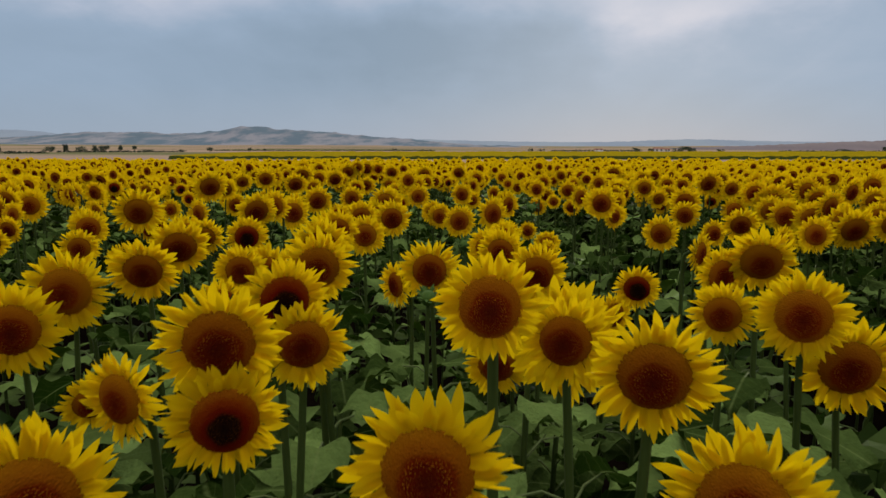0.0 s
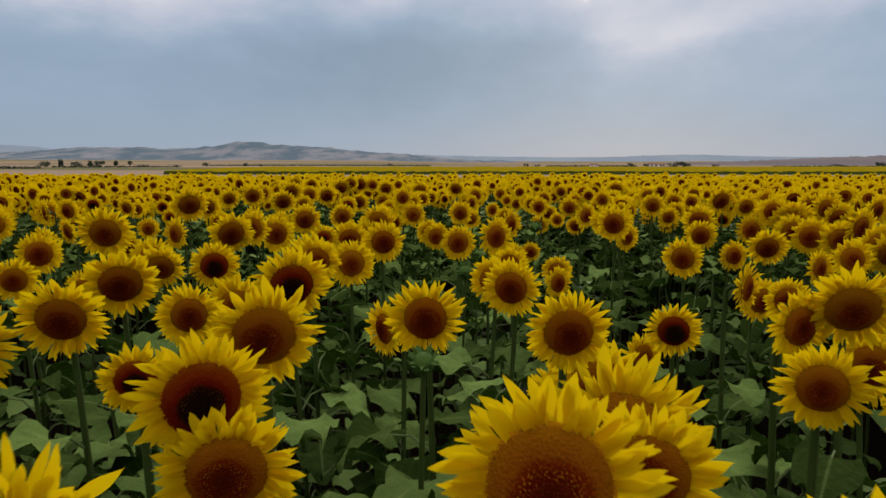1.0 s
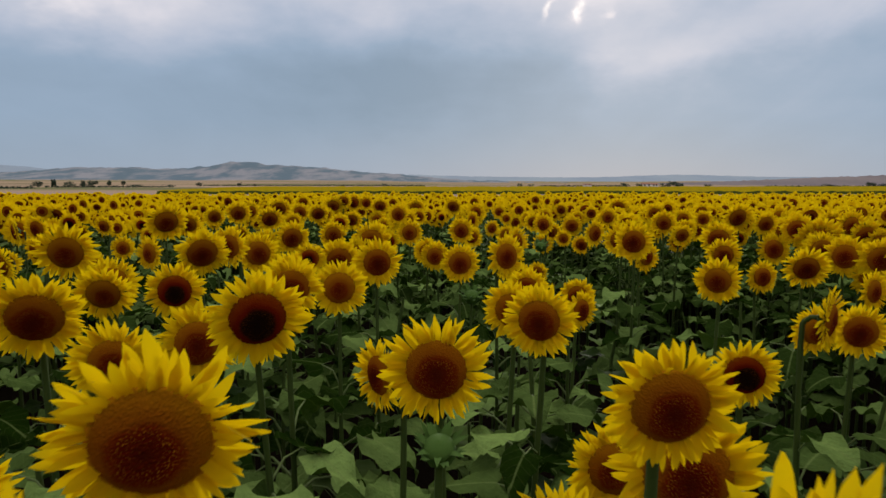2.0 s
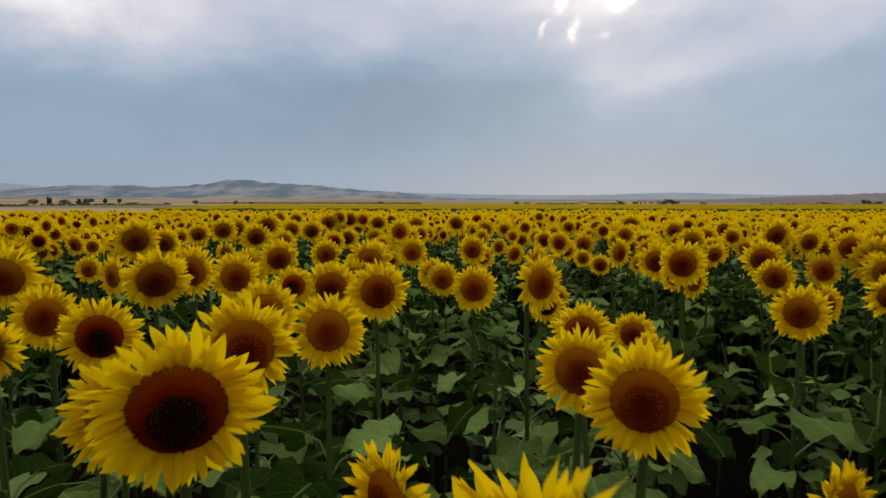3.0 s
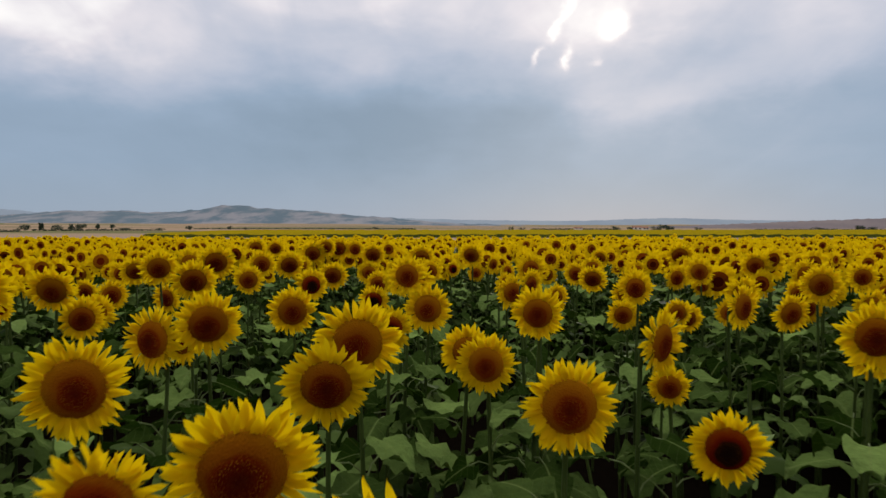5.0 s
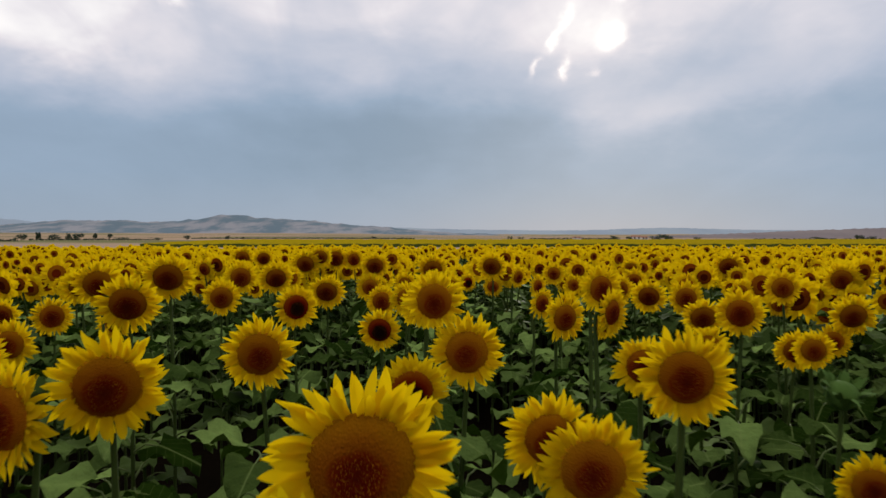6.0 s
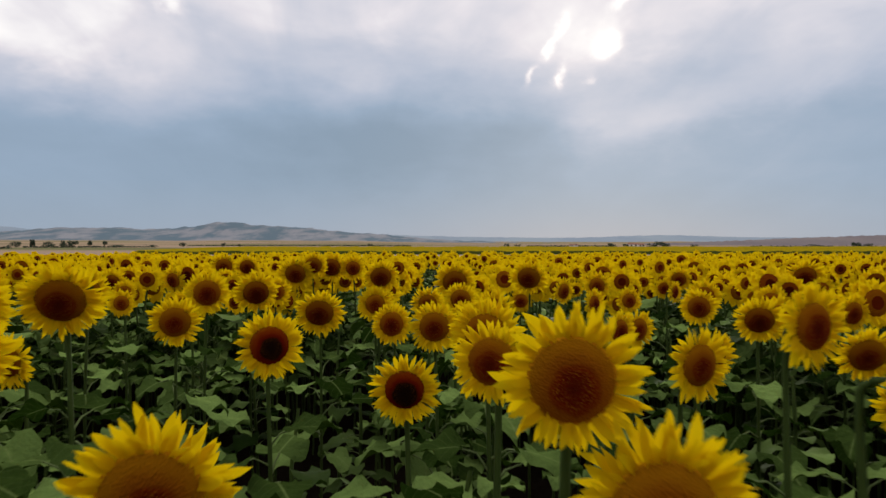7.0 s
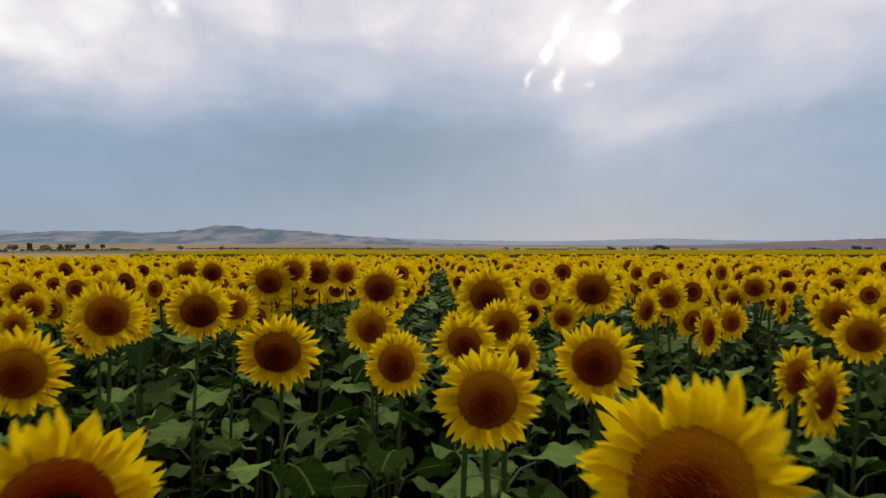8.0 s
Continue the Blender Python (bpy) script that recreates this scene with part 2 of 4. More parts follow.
def ground_material():
    """Soil under the crop, its shade put into the colour; stubble, fallow and green strips beyond it."""
    m, t = material("farmland")
    place = t.node("ShaderNodeNewGeometry").outputs["Position"]
    x, y, z = t.node("ShaderNodeSeparateXYZ", {0: place}).outputs
    clod = t.noise(place, 14.0, 5.0, 0.65)
    soil_patch = t.noise(place, 1.3, 3.0)
    # near-black tones carry the shade that the crop throws on the soil
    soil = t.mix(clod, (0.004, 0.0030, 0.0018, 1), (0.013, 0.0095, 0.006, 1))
    soil = t.mix(t.calc("MULTIPLY", soil_patch, 0.5), soil, (0.007, 0.005, 0.003, 1))
    strips = t.node("ShaderNodeTexVoronoi", {"Vector": t.node("ShaderNodeMapping", {"Vector": place, "Scale": (0.0030, 0.0075, 0.0), "Rotation": (0, 0, 0.25)}).outputs[0], "Scale": 1.0, "Randomness": 0.9})
    pick = t.node("ShaderNodeSeparateColor", {0: strips.outputs["Color"]}).outputs[0]
    crop = t.ramp(pick, [(0.0, (0.34, 0.245, 0.15)), (0.22, (0.38, 0.27, 0.20)), (0.40, (0.26, 0.20, 0.13)), (0.52, (0.17, 0.18, 0.07)), (0.66, (0.36, 0.25, 0.19)), (0.80, (0.28, 0.23, 0.12)), (0.92, (0.13, 0.14, 0.06)), (1.0, (0.32, 0.22, 0.17))], False)
    fleck = t.noise(place, 0.05, 5.0, 0.6)
    crop = t.mix(t.calc("MULTIPLY", fleck, 0.15), crop, (0.30, 0.225, 0.16, 1))
    straw = t.noise(place, 2.0, 4.0, 0.6)
    crop = t.mix(t.calc("MULTIPLY", straw, 0.25), crop, (0.20, 0.15, 0.10, 1))
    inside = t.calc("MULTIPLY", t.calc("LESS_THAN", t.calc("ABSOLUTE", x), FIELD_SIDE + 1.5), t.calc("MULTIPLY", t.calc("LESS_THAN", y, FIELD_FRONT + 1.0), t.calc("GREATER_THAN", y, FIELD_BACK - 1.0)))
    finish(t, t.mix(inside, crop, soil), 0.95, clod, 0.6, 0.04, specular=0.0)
    return m


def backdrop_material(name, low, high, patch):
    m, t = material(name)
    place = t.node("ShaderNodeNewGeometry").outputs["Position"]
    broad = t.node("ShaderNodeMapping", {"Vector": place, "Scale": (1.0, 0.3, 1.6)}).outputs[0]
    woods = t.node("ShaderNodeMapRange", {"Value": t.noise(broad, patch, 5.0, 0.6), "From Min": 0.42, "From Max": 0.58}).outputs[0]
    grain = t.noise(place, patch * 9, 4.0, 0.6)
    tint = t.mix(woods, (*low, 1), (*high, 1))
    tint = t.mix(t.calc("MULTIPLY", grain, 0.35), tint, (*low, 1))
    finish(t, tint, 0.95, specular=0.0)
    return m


GROUND = ground_material()
# hill and ridge: the haze of distance is mixed into their blue-grey base colours
HILL = backdrop_material("hazy_wooded_hill", (0.122, 0.166, 0.200), (0.280, 0.276, 0.294), 0.012)
RIDGE = backdrop_material("hazy_distant_ridge", (0.25, 0.30, 0.36), (0.29, 0.34, 0.385), 0.003)
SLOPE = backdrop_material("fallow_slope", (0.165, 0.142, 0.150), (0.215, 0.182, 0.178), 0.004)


def plain_material(name, a, b, scale, roughness=0.85, bump=0.3, specular=0.2):
    m, t = material(name)
    place = t.node("ShaderNodeTexCoord").outputs["Object"]
    n = t.noise(place, scale, 5.0, 0.6)
    finish(t, t.mix(n, (*a, 1), (*b, 1)), roughness, n, bump, 0.02, specular=specular)
    return m


BARK = plain_material("bark", (0.06, 0.045, 0.035), (0.14, 0.11, 0.085), 6.0)
FOLIAGE = plain_material("far_foliage", (0.030, 0.048, 0.030), (0.075, 0.095, 0.058), 1.5)
WALL = plain_material("whitewashed_wall", (0.62, 0.60, 0.56), (0.76, 0.74, 0.70), 1.2)
TILE = plain_material("clay_roof", (0.22, 0.11, 0.075), (0.34, 0.18, 0.12), 3.0)
SHADOW_GLASS = plain_material("dull_glass", (0.03, 0.035, 0.04), (0.06, 0.065, 0.07), 1.0, 0.2, 0.0)
CROP_SIDE = plain_material("crop_flank", (0.030, 0.045, 0.010), (0.075, 0.085, 0.014), 0.6, 0.95, 0.3, 0.0)
CROP_TOP = plain_material("crop_blossom", (0.10, 0.095, 0.008), (0.42, 0.29, 0.006), 0.9, 0.95, 0.3, 0.0)
STALK = plain_material("pale_leaf_stalk", (0.06, 0.090, 0.025), (0.15, 0.190, 0.070), 30.0, 0.7, 0.2, 0.05)
BUD = plain_material("green_bud", (0.030, 0.072, 0.010), (0.080, 0.145, 0.022), 60.0)

# ---- mesh helpers ----


def mesh_from(name, verts, faces, materials, indices=None, smooth=True):
    me = bpy.data.meshes.new(name)
    me.from_pydata(verts, [], faces)
    for m in materials:
        me.materials.append(m)
    if indices is not None:
        me.polygons.foreach_set("material_index", indices)
    if smooth:
        me.polygons.foreach_set("use_smooth", [True] * len(faces))
    me.update()
    return me


def hang(name, mesh, parent, m, label=""):
    """A part on shared mesh data under a thing or a part."""
    ob = new(name, mesh)
    ob.parent = parent
    ob.matrix_basis = m
    if label:
        ob["label"] = label
    return ob


def grid_faces(rows, cols, start=0, wrap=False):
    out = []
    for i in range(rows - 1):
        for j in range(cols if wrap else cols - 1):
            a, b = start + i * cols + j, start + i * cols + (j + 1) % cols
            out.append((a, b, b + cols, a + cols))
    return out


def tube(path, radii, sides):
    """Vertices and faces of a tapering tube along a path."""
    verts, faces = [], []
    for i, p in enumerate(path):
        ahead = (path[min(i + 1, len(path) - 1)] - path[max(i - 1, 0)]).normalized()
        side = ahead.cross(Vector((0.31, 0.95, 0.05))).normalized()
        other = ahead.cross(side)
        for k in range(sides):
            a = 2 * math.pi * k / sides
            verts.append(p + (side * math.cos(a) + other * math.sin(a)) * radii[i])
    faces = grid_faces(len(path), sides, 0, True)
    return [tuple(v) for v in verts], faces


def petal_shape(rng, steps, cols=3):
    """One ray floret, base at the origin, tip at y = 1."""
    wide, curl, twist, lean = rng.uniform(0.088, 0.126), rng.uniform(-0.22, 0.42), rng.uniform(-0.8, 0.8), rng.uniform(-0.26, 0.26)
    wave, phase = rng.uniform(0.0, 0.04), rng.uniform(0, 6)
    verts = []
    for i in range(steps + 1):
        u = i / steps
        w = wide * (0.62 + 0.38 * math.sin(min(1.0, u * 1.9) * math.pi / 2)) * max(0.0, 1 - max(0.0, (u - 0.58) / 0.42) ** 2.2)
        for j in range(cols):
            v = -1 + 2 * j / (cols - 1)
            x, z = v * w, curl * u * u * 0.6 + 0.30 * abs(v) * w + wave * math.sin(9 * u + phase) * v
            a = twist * u
            verts.append((x * math.cos(a) - z * math.sin(a) * 0.4 + lean * u * u, u, z + x * math.sin(a)))
    return verts, grid_faces(steps + 1, cols)


def moved(verts, m):
    return [tuple(m @ Vector(v)) for v in verts]


def petal_places(rng, count):
    """Where the florets of one head sit: two overlapping whorls."""
    out = []
    for k in range(count):
        a = 2 * math.pi * (k + rng.uniform(-0.28, 0.28)) / count
        back = k % 2
        length = rng.choice((rng.uniform(0.42, 0.52), rng.uniform(0.44, 0.54), rng.uniform(0.52, 0.62))) * (1.0 if back else 0.92)
        tilt = rng.uniform(-0.30, 0.10) if back else rng.uniform(-0.05, 0.38)
        m = Matrix.Rotation(a, 4, "Z") @ Matrix.Translation((0, 0.47, -0.03 - 0.03 * back)) @ Matrix.Rotation(tilt, 4, "X") @ Matrix.Rotation(rng.uniform(-0.35, 0.35), 4, "Y") @ Matrix.Rotation(rng.uniform(-0.16, 0.16), 4, "Z")
        out.append(m @ Matrix.Diagonal((length * rng.uniform(1.0, 1.35), length, length, 1)))
    return out


def dome(rings, sides, radius, height, sink):
    verts, faces = [(0, 0, height - sink)], []
    for i in range(1, rings + 1):
        q = i / rings
        z = height * (1 - q ** 3) - sink * math.exp(-(q / 0.45) ** 2)
        for k in range(sides):
            a = 2 * math.pi * k / sides
            verts.append((radius * q * math.cos(a), radius * q * math.sin(a), z))
    for k in range(sides):
        faces.append((0, 1 + k, 1 + (k + 1) % sides))
    faces += [tuple(reversed(g)) for g in grid_faces(rings, sides, 1, True)]
    return verts, faces


def disc_mesh(rng, mat):
    """The seed head: a dome set with rows of spiralling florets."""
    R, H, S = rng.uniform(0.52, 0.575), 0.15, rng.uniform(0.02, 0.05)
    verts, faces = dome(7, 28, R, H, S)
    count = 420
    for k in range(count):
        q = math.sqrt((k + 0.5) / count)
        a = k * 2.399963
        r = R * q * 0.985
        z = H * (1 - q ** 3) - S * math.exp(-(q / 0.45) ** 2)
        open_ring = math.exp(-((q - 0.55) / 0.22) ** 2)
        size, tall = 0.016 + 0.004 * rng.random(), 0.006 + 0.020 * open_ring * rng.random() + 0.008 * (q > 0.9)
        c = Vector((r * math.cos(a), r * math.sin(a), z - 0.004))
        s = len(verts)
        for j in range(4):
            b = a + j * math.pi / 2
            verts.append((c.x + size * math.cos(b), c.y + size * math.sin(b), c.z))
        verts.append((c.x * 1.01 + rng.uniform(-0.006, 0.006), c.y * 1.01 + rng.uniform(-0.006, 0.006), c.z + tall))
        faces += [(s + j, s + (j + 1) % 4, s + 4) for j in range(4)]
    return mesh_from("disc", verts, faces, [mat])


def calyx_mesh(rng):
    """The green back of the head with its ring of pointed bracts."""
    verts, faces = [], []
    rings = [(0.09, -0.36), (0.20, -0.30), (0.40, -0.16), (0.47, -0.08), (0.45, -0.02)]
    for r, z in rings:
        verts += [(r * math.cos(2 * math.pi * k / 16), r * math.sin(2 * math.pi * k / 16), z) for k in range(16)]
    faces += grid_faces(len(rings), 16, 0, True)
    for k in range(22):
        a = 2 * math.pi * (k + rng.uniform(-0.3, 0.3)) / 22
        m = Matrix.Rotation(a, 4, "Z") @ Matrix.Translation((0, 0.42, -0.12)) @ Matrix.Rotation(rng.uniform(-0.3, 0.3), 4, "X")
        s, l, w = len(verts), rng.uniform(0.22, 0.36), 0.07
        verts += moved([(-w, 0, 0), (w, 0, 0), (w * 0.8, l * 0.5, -0.02), (-w * 0.8, l * 0.5, -0.02), (0, l, -0.07)], m)
        faces += [(s, s + 1, s + 2, s + 3), (s + 3, s + 2, s + 4)]
    return mesh_from("calyx", verts, faces, [STEM])


def leaf_shape(rng, steps=11, cols=9, stalk=True):
    """A heart-shaped, drooping blade on its stalk; the stalk starts at the origin."""
    wide, droop, fold = rng.uniform(0.36, 0.48), rng.uniform(0.12, 0.70), rng.uniform(0.05, 0.26)
    ph, side = rng.uniform(0, 6), rng.uniform(-0.15, 0.15)
    rise, reach = rng.uniform(0.22, 0.42), rng.uniform(0.50, 0.68)
    verts, faces = [], []
    for i in range(steps + 1):
        u = i / steps
        w = wide * (math.sin(math.pi * min(1, (u + 0.10) / 1.1) ** 0.62) ** 0.85 if u < 1 else 0.0)
        for j in range(cols):
            v = -1 + 2 * j / (cols - 1)
            lobe = 0.20 * abs(v) * (1 - u) ** 3
            teeth = 1 + 0.035 * math.sin(5 * math.pi * u + ph) * abs(v) ** 3
            z = rise - droop * u ** 1.6 * 0.6 + fold * abs(v) * w * 1.6 - 0.22 * (v * w) ** 2 + 0.10 * math.sin(7 * u + ph + 2 * v) * abs(v) ** 1.5 + 0.07 * math.sin(15 * u + 2 * ph + 3 * v) * v * v - 0.028 * abs(math.sin(8.6 * (u - 0.55 * abs(v) * w))) * abs(v)
            verts.append((v * w * teeth + side * u * u, reach + u * 0.90 - lobe, z))
    faces += grid_faces(steps + 1, cols)
    if stalk:
        s = len(verts)
        tv, tf = tube([Vector((0, 0, 0)), Vector((0, reach * 0.45, rise * 0.80)), Vector((0, reach + 0.03, rise - 0.01))], [0.024, 0.018, 0.014], 4)
        verts += tv
        faces += [tuple(q + s for q in f) for f in tf]
    return verts, faces


seeded = random.Random(7)
PETAL_MESHES = []
for _ in range(10):
    v, f = petal_shape(seeded, 8)
    PETAL_MESHES.append(mesh_from("petal", v, f, [PETAL]))
WHORLS = [petal_places(seeded, n) for n in (56, 62, 66, 58, 64, 54, 60, 68)]


def inner_places(rng, count):
    """Short, uneven florets that stand up round the rim of the disc."""
    out = []
    for k in range(count):
        a = 2 * math.pi * (k + rng.uniform(-0.45, 0.45)) / count
        length = rng.uniform(0.28, 0.50)
        m = Matrix.Rotation(a, 4, "Z") @ Matrix.Translation((0, rng.uniform(0.47, 0.51), 0.0)) @ Matrix.Rotation(rng.uniform(0.05, 0.60), 4, "X") @ Matrix.Rotation(rng.uniform(-0.5, 0.5), 4, "Y") @ Matrix.Rotation(rng.uniform(-0.22, 0.22), 4, "Z")
        out.append(m @ Matrix.Diagonal((length * rng.uniform(1.0, 1.4), length, length, 1)))
    return out


def joined_petals(name, places, steps):
    verts, faces = [], []
    for m in places:
        v, f = petal_shape(seeded, steps)
        s = len(verts)
        verts += moved(v, m)
        faces += [tuple(q + s for q in g) for g in f]
    return mesh_from(name, verts, faces, [PETALS])


INNERS = [inner_places(seeded, n) for n in (34, 38, 30, 36)]
INNER_MESHES = [joined_petals("inner_petals", places, 6) for places in INNERS]
WHORL_MESHES = [joined_petals("petals", places + INNERS[k % 4], 5) for k, places in enumerate(WHORLS)]
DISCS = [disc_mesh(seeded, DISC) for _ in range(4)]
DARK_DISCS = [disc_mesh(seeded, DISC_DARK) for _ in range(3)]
CALYXES = [calyx_mesh(seeded) for _ in range(3)]
LEAF_MESHES = []
for _ in range(10):
    v, f = leaf_shape(seeded)
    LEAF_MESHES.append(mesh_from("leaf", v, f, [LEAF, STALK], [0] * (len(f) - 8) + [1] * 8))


def facing(az, nod):
    """Unit way in which a head looks: az degrees to the right of straight towards -y, nod degrees below level."""
    a, b = radians(az), radians(nod)
    return Vector((math.sin(a) * math.cos(b), -math.cos(a) * math.cos(b), -math.sin(b)))


def head_pose(place, way, roll, size):
    side = Vector((0, 0, 1)).cross(way).normalized()
    up = way.cross(side)
    turn = Matrix((side, up, way)).transposed().to_4x4()
    return Matrix.Translation(place) @ turn @ Matrix.Rotation(roll, 4, "Z") @ Matrix.Scale(size, 4)


def stem_path(head, way, size, lean):
    """From the root at the origin up to the back of the head."""
    neck = head - way * size * 0.33
    bow = neck - way * 0.026 + Vector((0, 0, -0.010))
    mid = Vector((lean[0] + bow.x * 0.6, lean[1] + bow.y * 0.6, bow.z * 0.62))
    low = Vector((lean[0] * 0.7 + bow.x * 0.15, lean[1] * 0.7 + bow.y * 0.15, bow.z * 0.28))
    top = bow - way * 0.012 + Vector((0, 0, -0.075))
    return [Vector((0, 0, -0.03)), low, mid, top, bow, neck]


def smoothed(path, parts=3):
    """A finer run of points through the path."""
    out = []
    for i in range(len(path) - 1):
        a, b, c, d = path[max(i - 1, 0)], path[i], path[i + 1], path[min(i + 2, len(path) - 1)]
        for k in range(parts):
            t = k / parts
            out.append(0.5 * ((2 * b) + (c - a) * t + (2 * a - 5 * b + 4 * c - d) * t * t + (3 * b - a - 3 * c + d) * t ** 3))
    return out + [path[-1]]


PLACED = []


def sunflower(x, y, z, d, az=0.0, nod=8.0, eye=0, fine=True, leaves=10, label=""):
    """A plant whose head of diameter d has its middle at x, y, z."""
    rng = random.Random(int(abs(x) * 9177 + abs(y) * 7919 + abs(z) * 5501))
    way, size = facing(az, nod), d / 2
    PLACED.append((x, y))
    root = Vector((x, y, 0)) - Vector((way.x, way.y, 0)) * (size * 0.33 + 0.045)
    plant = new("sunflower")
    plant.matrix_basis = Matrix.Translation(root)
    text = label or ("yellow sunflower with a dark black-brown eye on a green stem" if eye else "yellow sunflower with a broad brown disc and dark green leaves")
    tagged(plant, text, "sunflower", "sunflowers in the field")
    head = Vector((x, y, z)) - root
    path = stem_path(head, way, size, (rng.uniform(-0.03, 0.03), rng.uniform(-0.03, 0.03)))
    line = smoothed(path)
    v, f = tube(line, [0.0098 - 0.0036 * min(1, i / (len(line) - 4)) for i in range(len(line))], 6)
    hang("stem", mesh_from("stem", v, f, [STEM]), plant, Matrix())
    spin = rng.uniform(0, 6.28)
    leaves = leaves if fine else min(leaves, 7)
    for k in range(leaves):
        h = 0.50 + 0.33 * (k + rng.uniform(-0.3, 0.3)) / leaves
        base = path[1].lerp(path[2], min(1, max(0, (h - 0.28) / 0.34))) if h < 0.62 else path[2].lerp(path[3], (h - 0.62) / 0.34)
        spin += 2.4 + rng.uniform(-0.35, 0.35)
        s = rng.uniform(0.155, 0.235) * (1.05 - 0.42 * max(0, h - 0.60) / 0.32)
        m = Matrix.Translation(base) @ Matrix.Rotation(spin, 4, "Z") @ Matrix.Rotation(rng.uniform(-0.35, 0.25), 4, "X") @ Matrix.Scale(s, 4)
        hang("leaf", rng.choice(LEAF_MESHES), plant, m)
    roll = rng.gauss(0, 0.35)
    hp = head_pose(head, way, roll, size)
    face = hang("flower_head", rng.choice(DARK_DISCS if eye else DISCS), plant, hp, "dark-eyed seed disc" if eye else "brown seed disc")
    which = rng.randrange(len(WHORLS))
    if fine:
        for m in WHORLS[which]:
            hang("petal", rng.choice(PETAL_MESHES), face, m)
        hang("inner_petals", rng.choice(INNER_MESHES), face, Matrix())
    else:
        hang("petals", WHORL_MESHES[which], face, Matrix())
    hang("calyx", rng.choice(CALYXES), face, Matrix())
    return plant


BRACT = mesh_from("bract", [(-0.10, 0, 0), (0.10, 0, 0), (0.08, 0.25, 0.05), (-0.08, 0.25, 0.05), (0, 0.5, 0.0), (0, 0.1, -0.02)], [(0, 5, 1), (0, 3, 2, 5), (5, 2, 1), (3, 4, 2)], [BUD])


def budding(x, y, z, d):
    """A younger plant whose head is still a closed green bud."""
    rng = random.Random(int(abs(x) * 811 + abs(y) * 577))
    plant = tagged(new("sunflower"), "young sunflower with a closed green bud among leaves", "sunflower", "sunflowers in the field")
    plant.matrix_basis = Matrix.Translation((x, y, 0))
    path = [Vector((0, 0, -0.03)), Vector((0.01, 0, z * 0.3)), Vector((-0.01, 0.01, z * 0.65)), Vector((0, 0, z - d * 0.3))]
    line = smoothed(path)
    v, f = tube(line, [0.0078 - 0.003 * i / len(line) for i in range(len(line))], 6)
    hang("stem", mesh_from("stem", v, f, [STEM]), plant, Matrix())
    verts, faces = [], []
    rings = [(0.10, -0.38), (0.34, -0.25), (0.46, 0.0), (0.38, 0.24), (0.20, 0.36), (0.01, 0.40)]
    for r, h in rings:
        verts += [(r * math.cos(2 * math.pi * k / 12), r * math.sin(2 * math.pi * k / 12), h) for k in range(12)]
    faces += grid_faces(len(rings), 12, 0, True)
    bud = hang("bud", mesh_from("bud", verts, faces, [BUD]), plant, Matrix.Translation((0, 0, z)) @ Matrix.Rotation(0.5, 4, "X") @ Matrix.Scale(d, 4), "closed green bud with pointed bracts")
    for k in range(34):
        a, ring = k * 2.4, k % 3
        m = Matrix.Rotation(a, 4, "Z") @ Matrix.Translation((0, 0.40 - 0.05 * ring, -0.16 + 0.17 * ring)) @ Matrix.Rotation(1.15 - 0.35 * ring + rng.uniform(-0.2, 0.3), 4, "X")
        hang("bract", BRACT, bud, m @ Matrix.Diagonal((1, rng.uniform(0.8, 1.25), 1, 1)))
    spin = 0.0
    for k in range(9):
        h = 0.3 + 0.6 * k / 9
        spin += 2.4 + rng.uniform(-0.3, 0.3)
        m = Matrix.Translation((0, 0, h * z)) @ Matrix.Rotation(spin, 4, "Z") @ Matrix.Rotation(rng.uniform(-0.3, 0.3), 4, "X") @ Matrix.Scale(rng.uniform(0.15, 0.20) * (1.15 - 0.5 * h), 4)
        hang("leaf", rng.choice(LEAF_MESHES), plant, m)

# ---- ground and distance ----


def swell(r, bearing=0.0):
    """Height of the plain at r metres from the start: level crop land, then a slow rise, steeper towards the hill."""
    tilt = 0.38 + 0.62 / (1 + math.exp((bearing + 0.06) / 0.06))
    return 0.0 if r < 150 else 3.2e-6 * tilt * (r - 150) ** 2


def build_ground():
    verts, faces = [(0, 0, 0)], []
    sides = 96
    radii = [2, 5, 10, 18, 28, 40, 60, 90, 130, 180, 240, 320, 420, 560, 740, 980, 1300, 1700, 2200, 2900, 3800, 4900]
    for r in radii:
        for k in range(sides):
            a = 2 * math.pi * k / sides
            x, y = r * math.sin(a), r * math.cos(a)
            z = swell(r, a if a < math.pi else a - 2 * math.pi) + (noise.noise(Vector((x, y, 3)) * 0.004) * 0.0012 * r if r > 200 else 0)
            verts.append((x, y, z))
    faces += [(0, 1 + (k + 1) % sides, 1 + k) for k in range(sides)]
    faces += grid_faces(len(radii), sides, 1, True)
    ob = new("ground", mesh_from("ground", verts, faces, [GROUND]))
    tagged(ob, "soil coloured near-black for the shade under the crop, tan stubble fields beyond", "ground", kind="structure")


build_ground()


def bump_at(a, middle, width, height):
    return height * math.exp(-((a - middle) / width) ** 2)


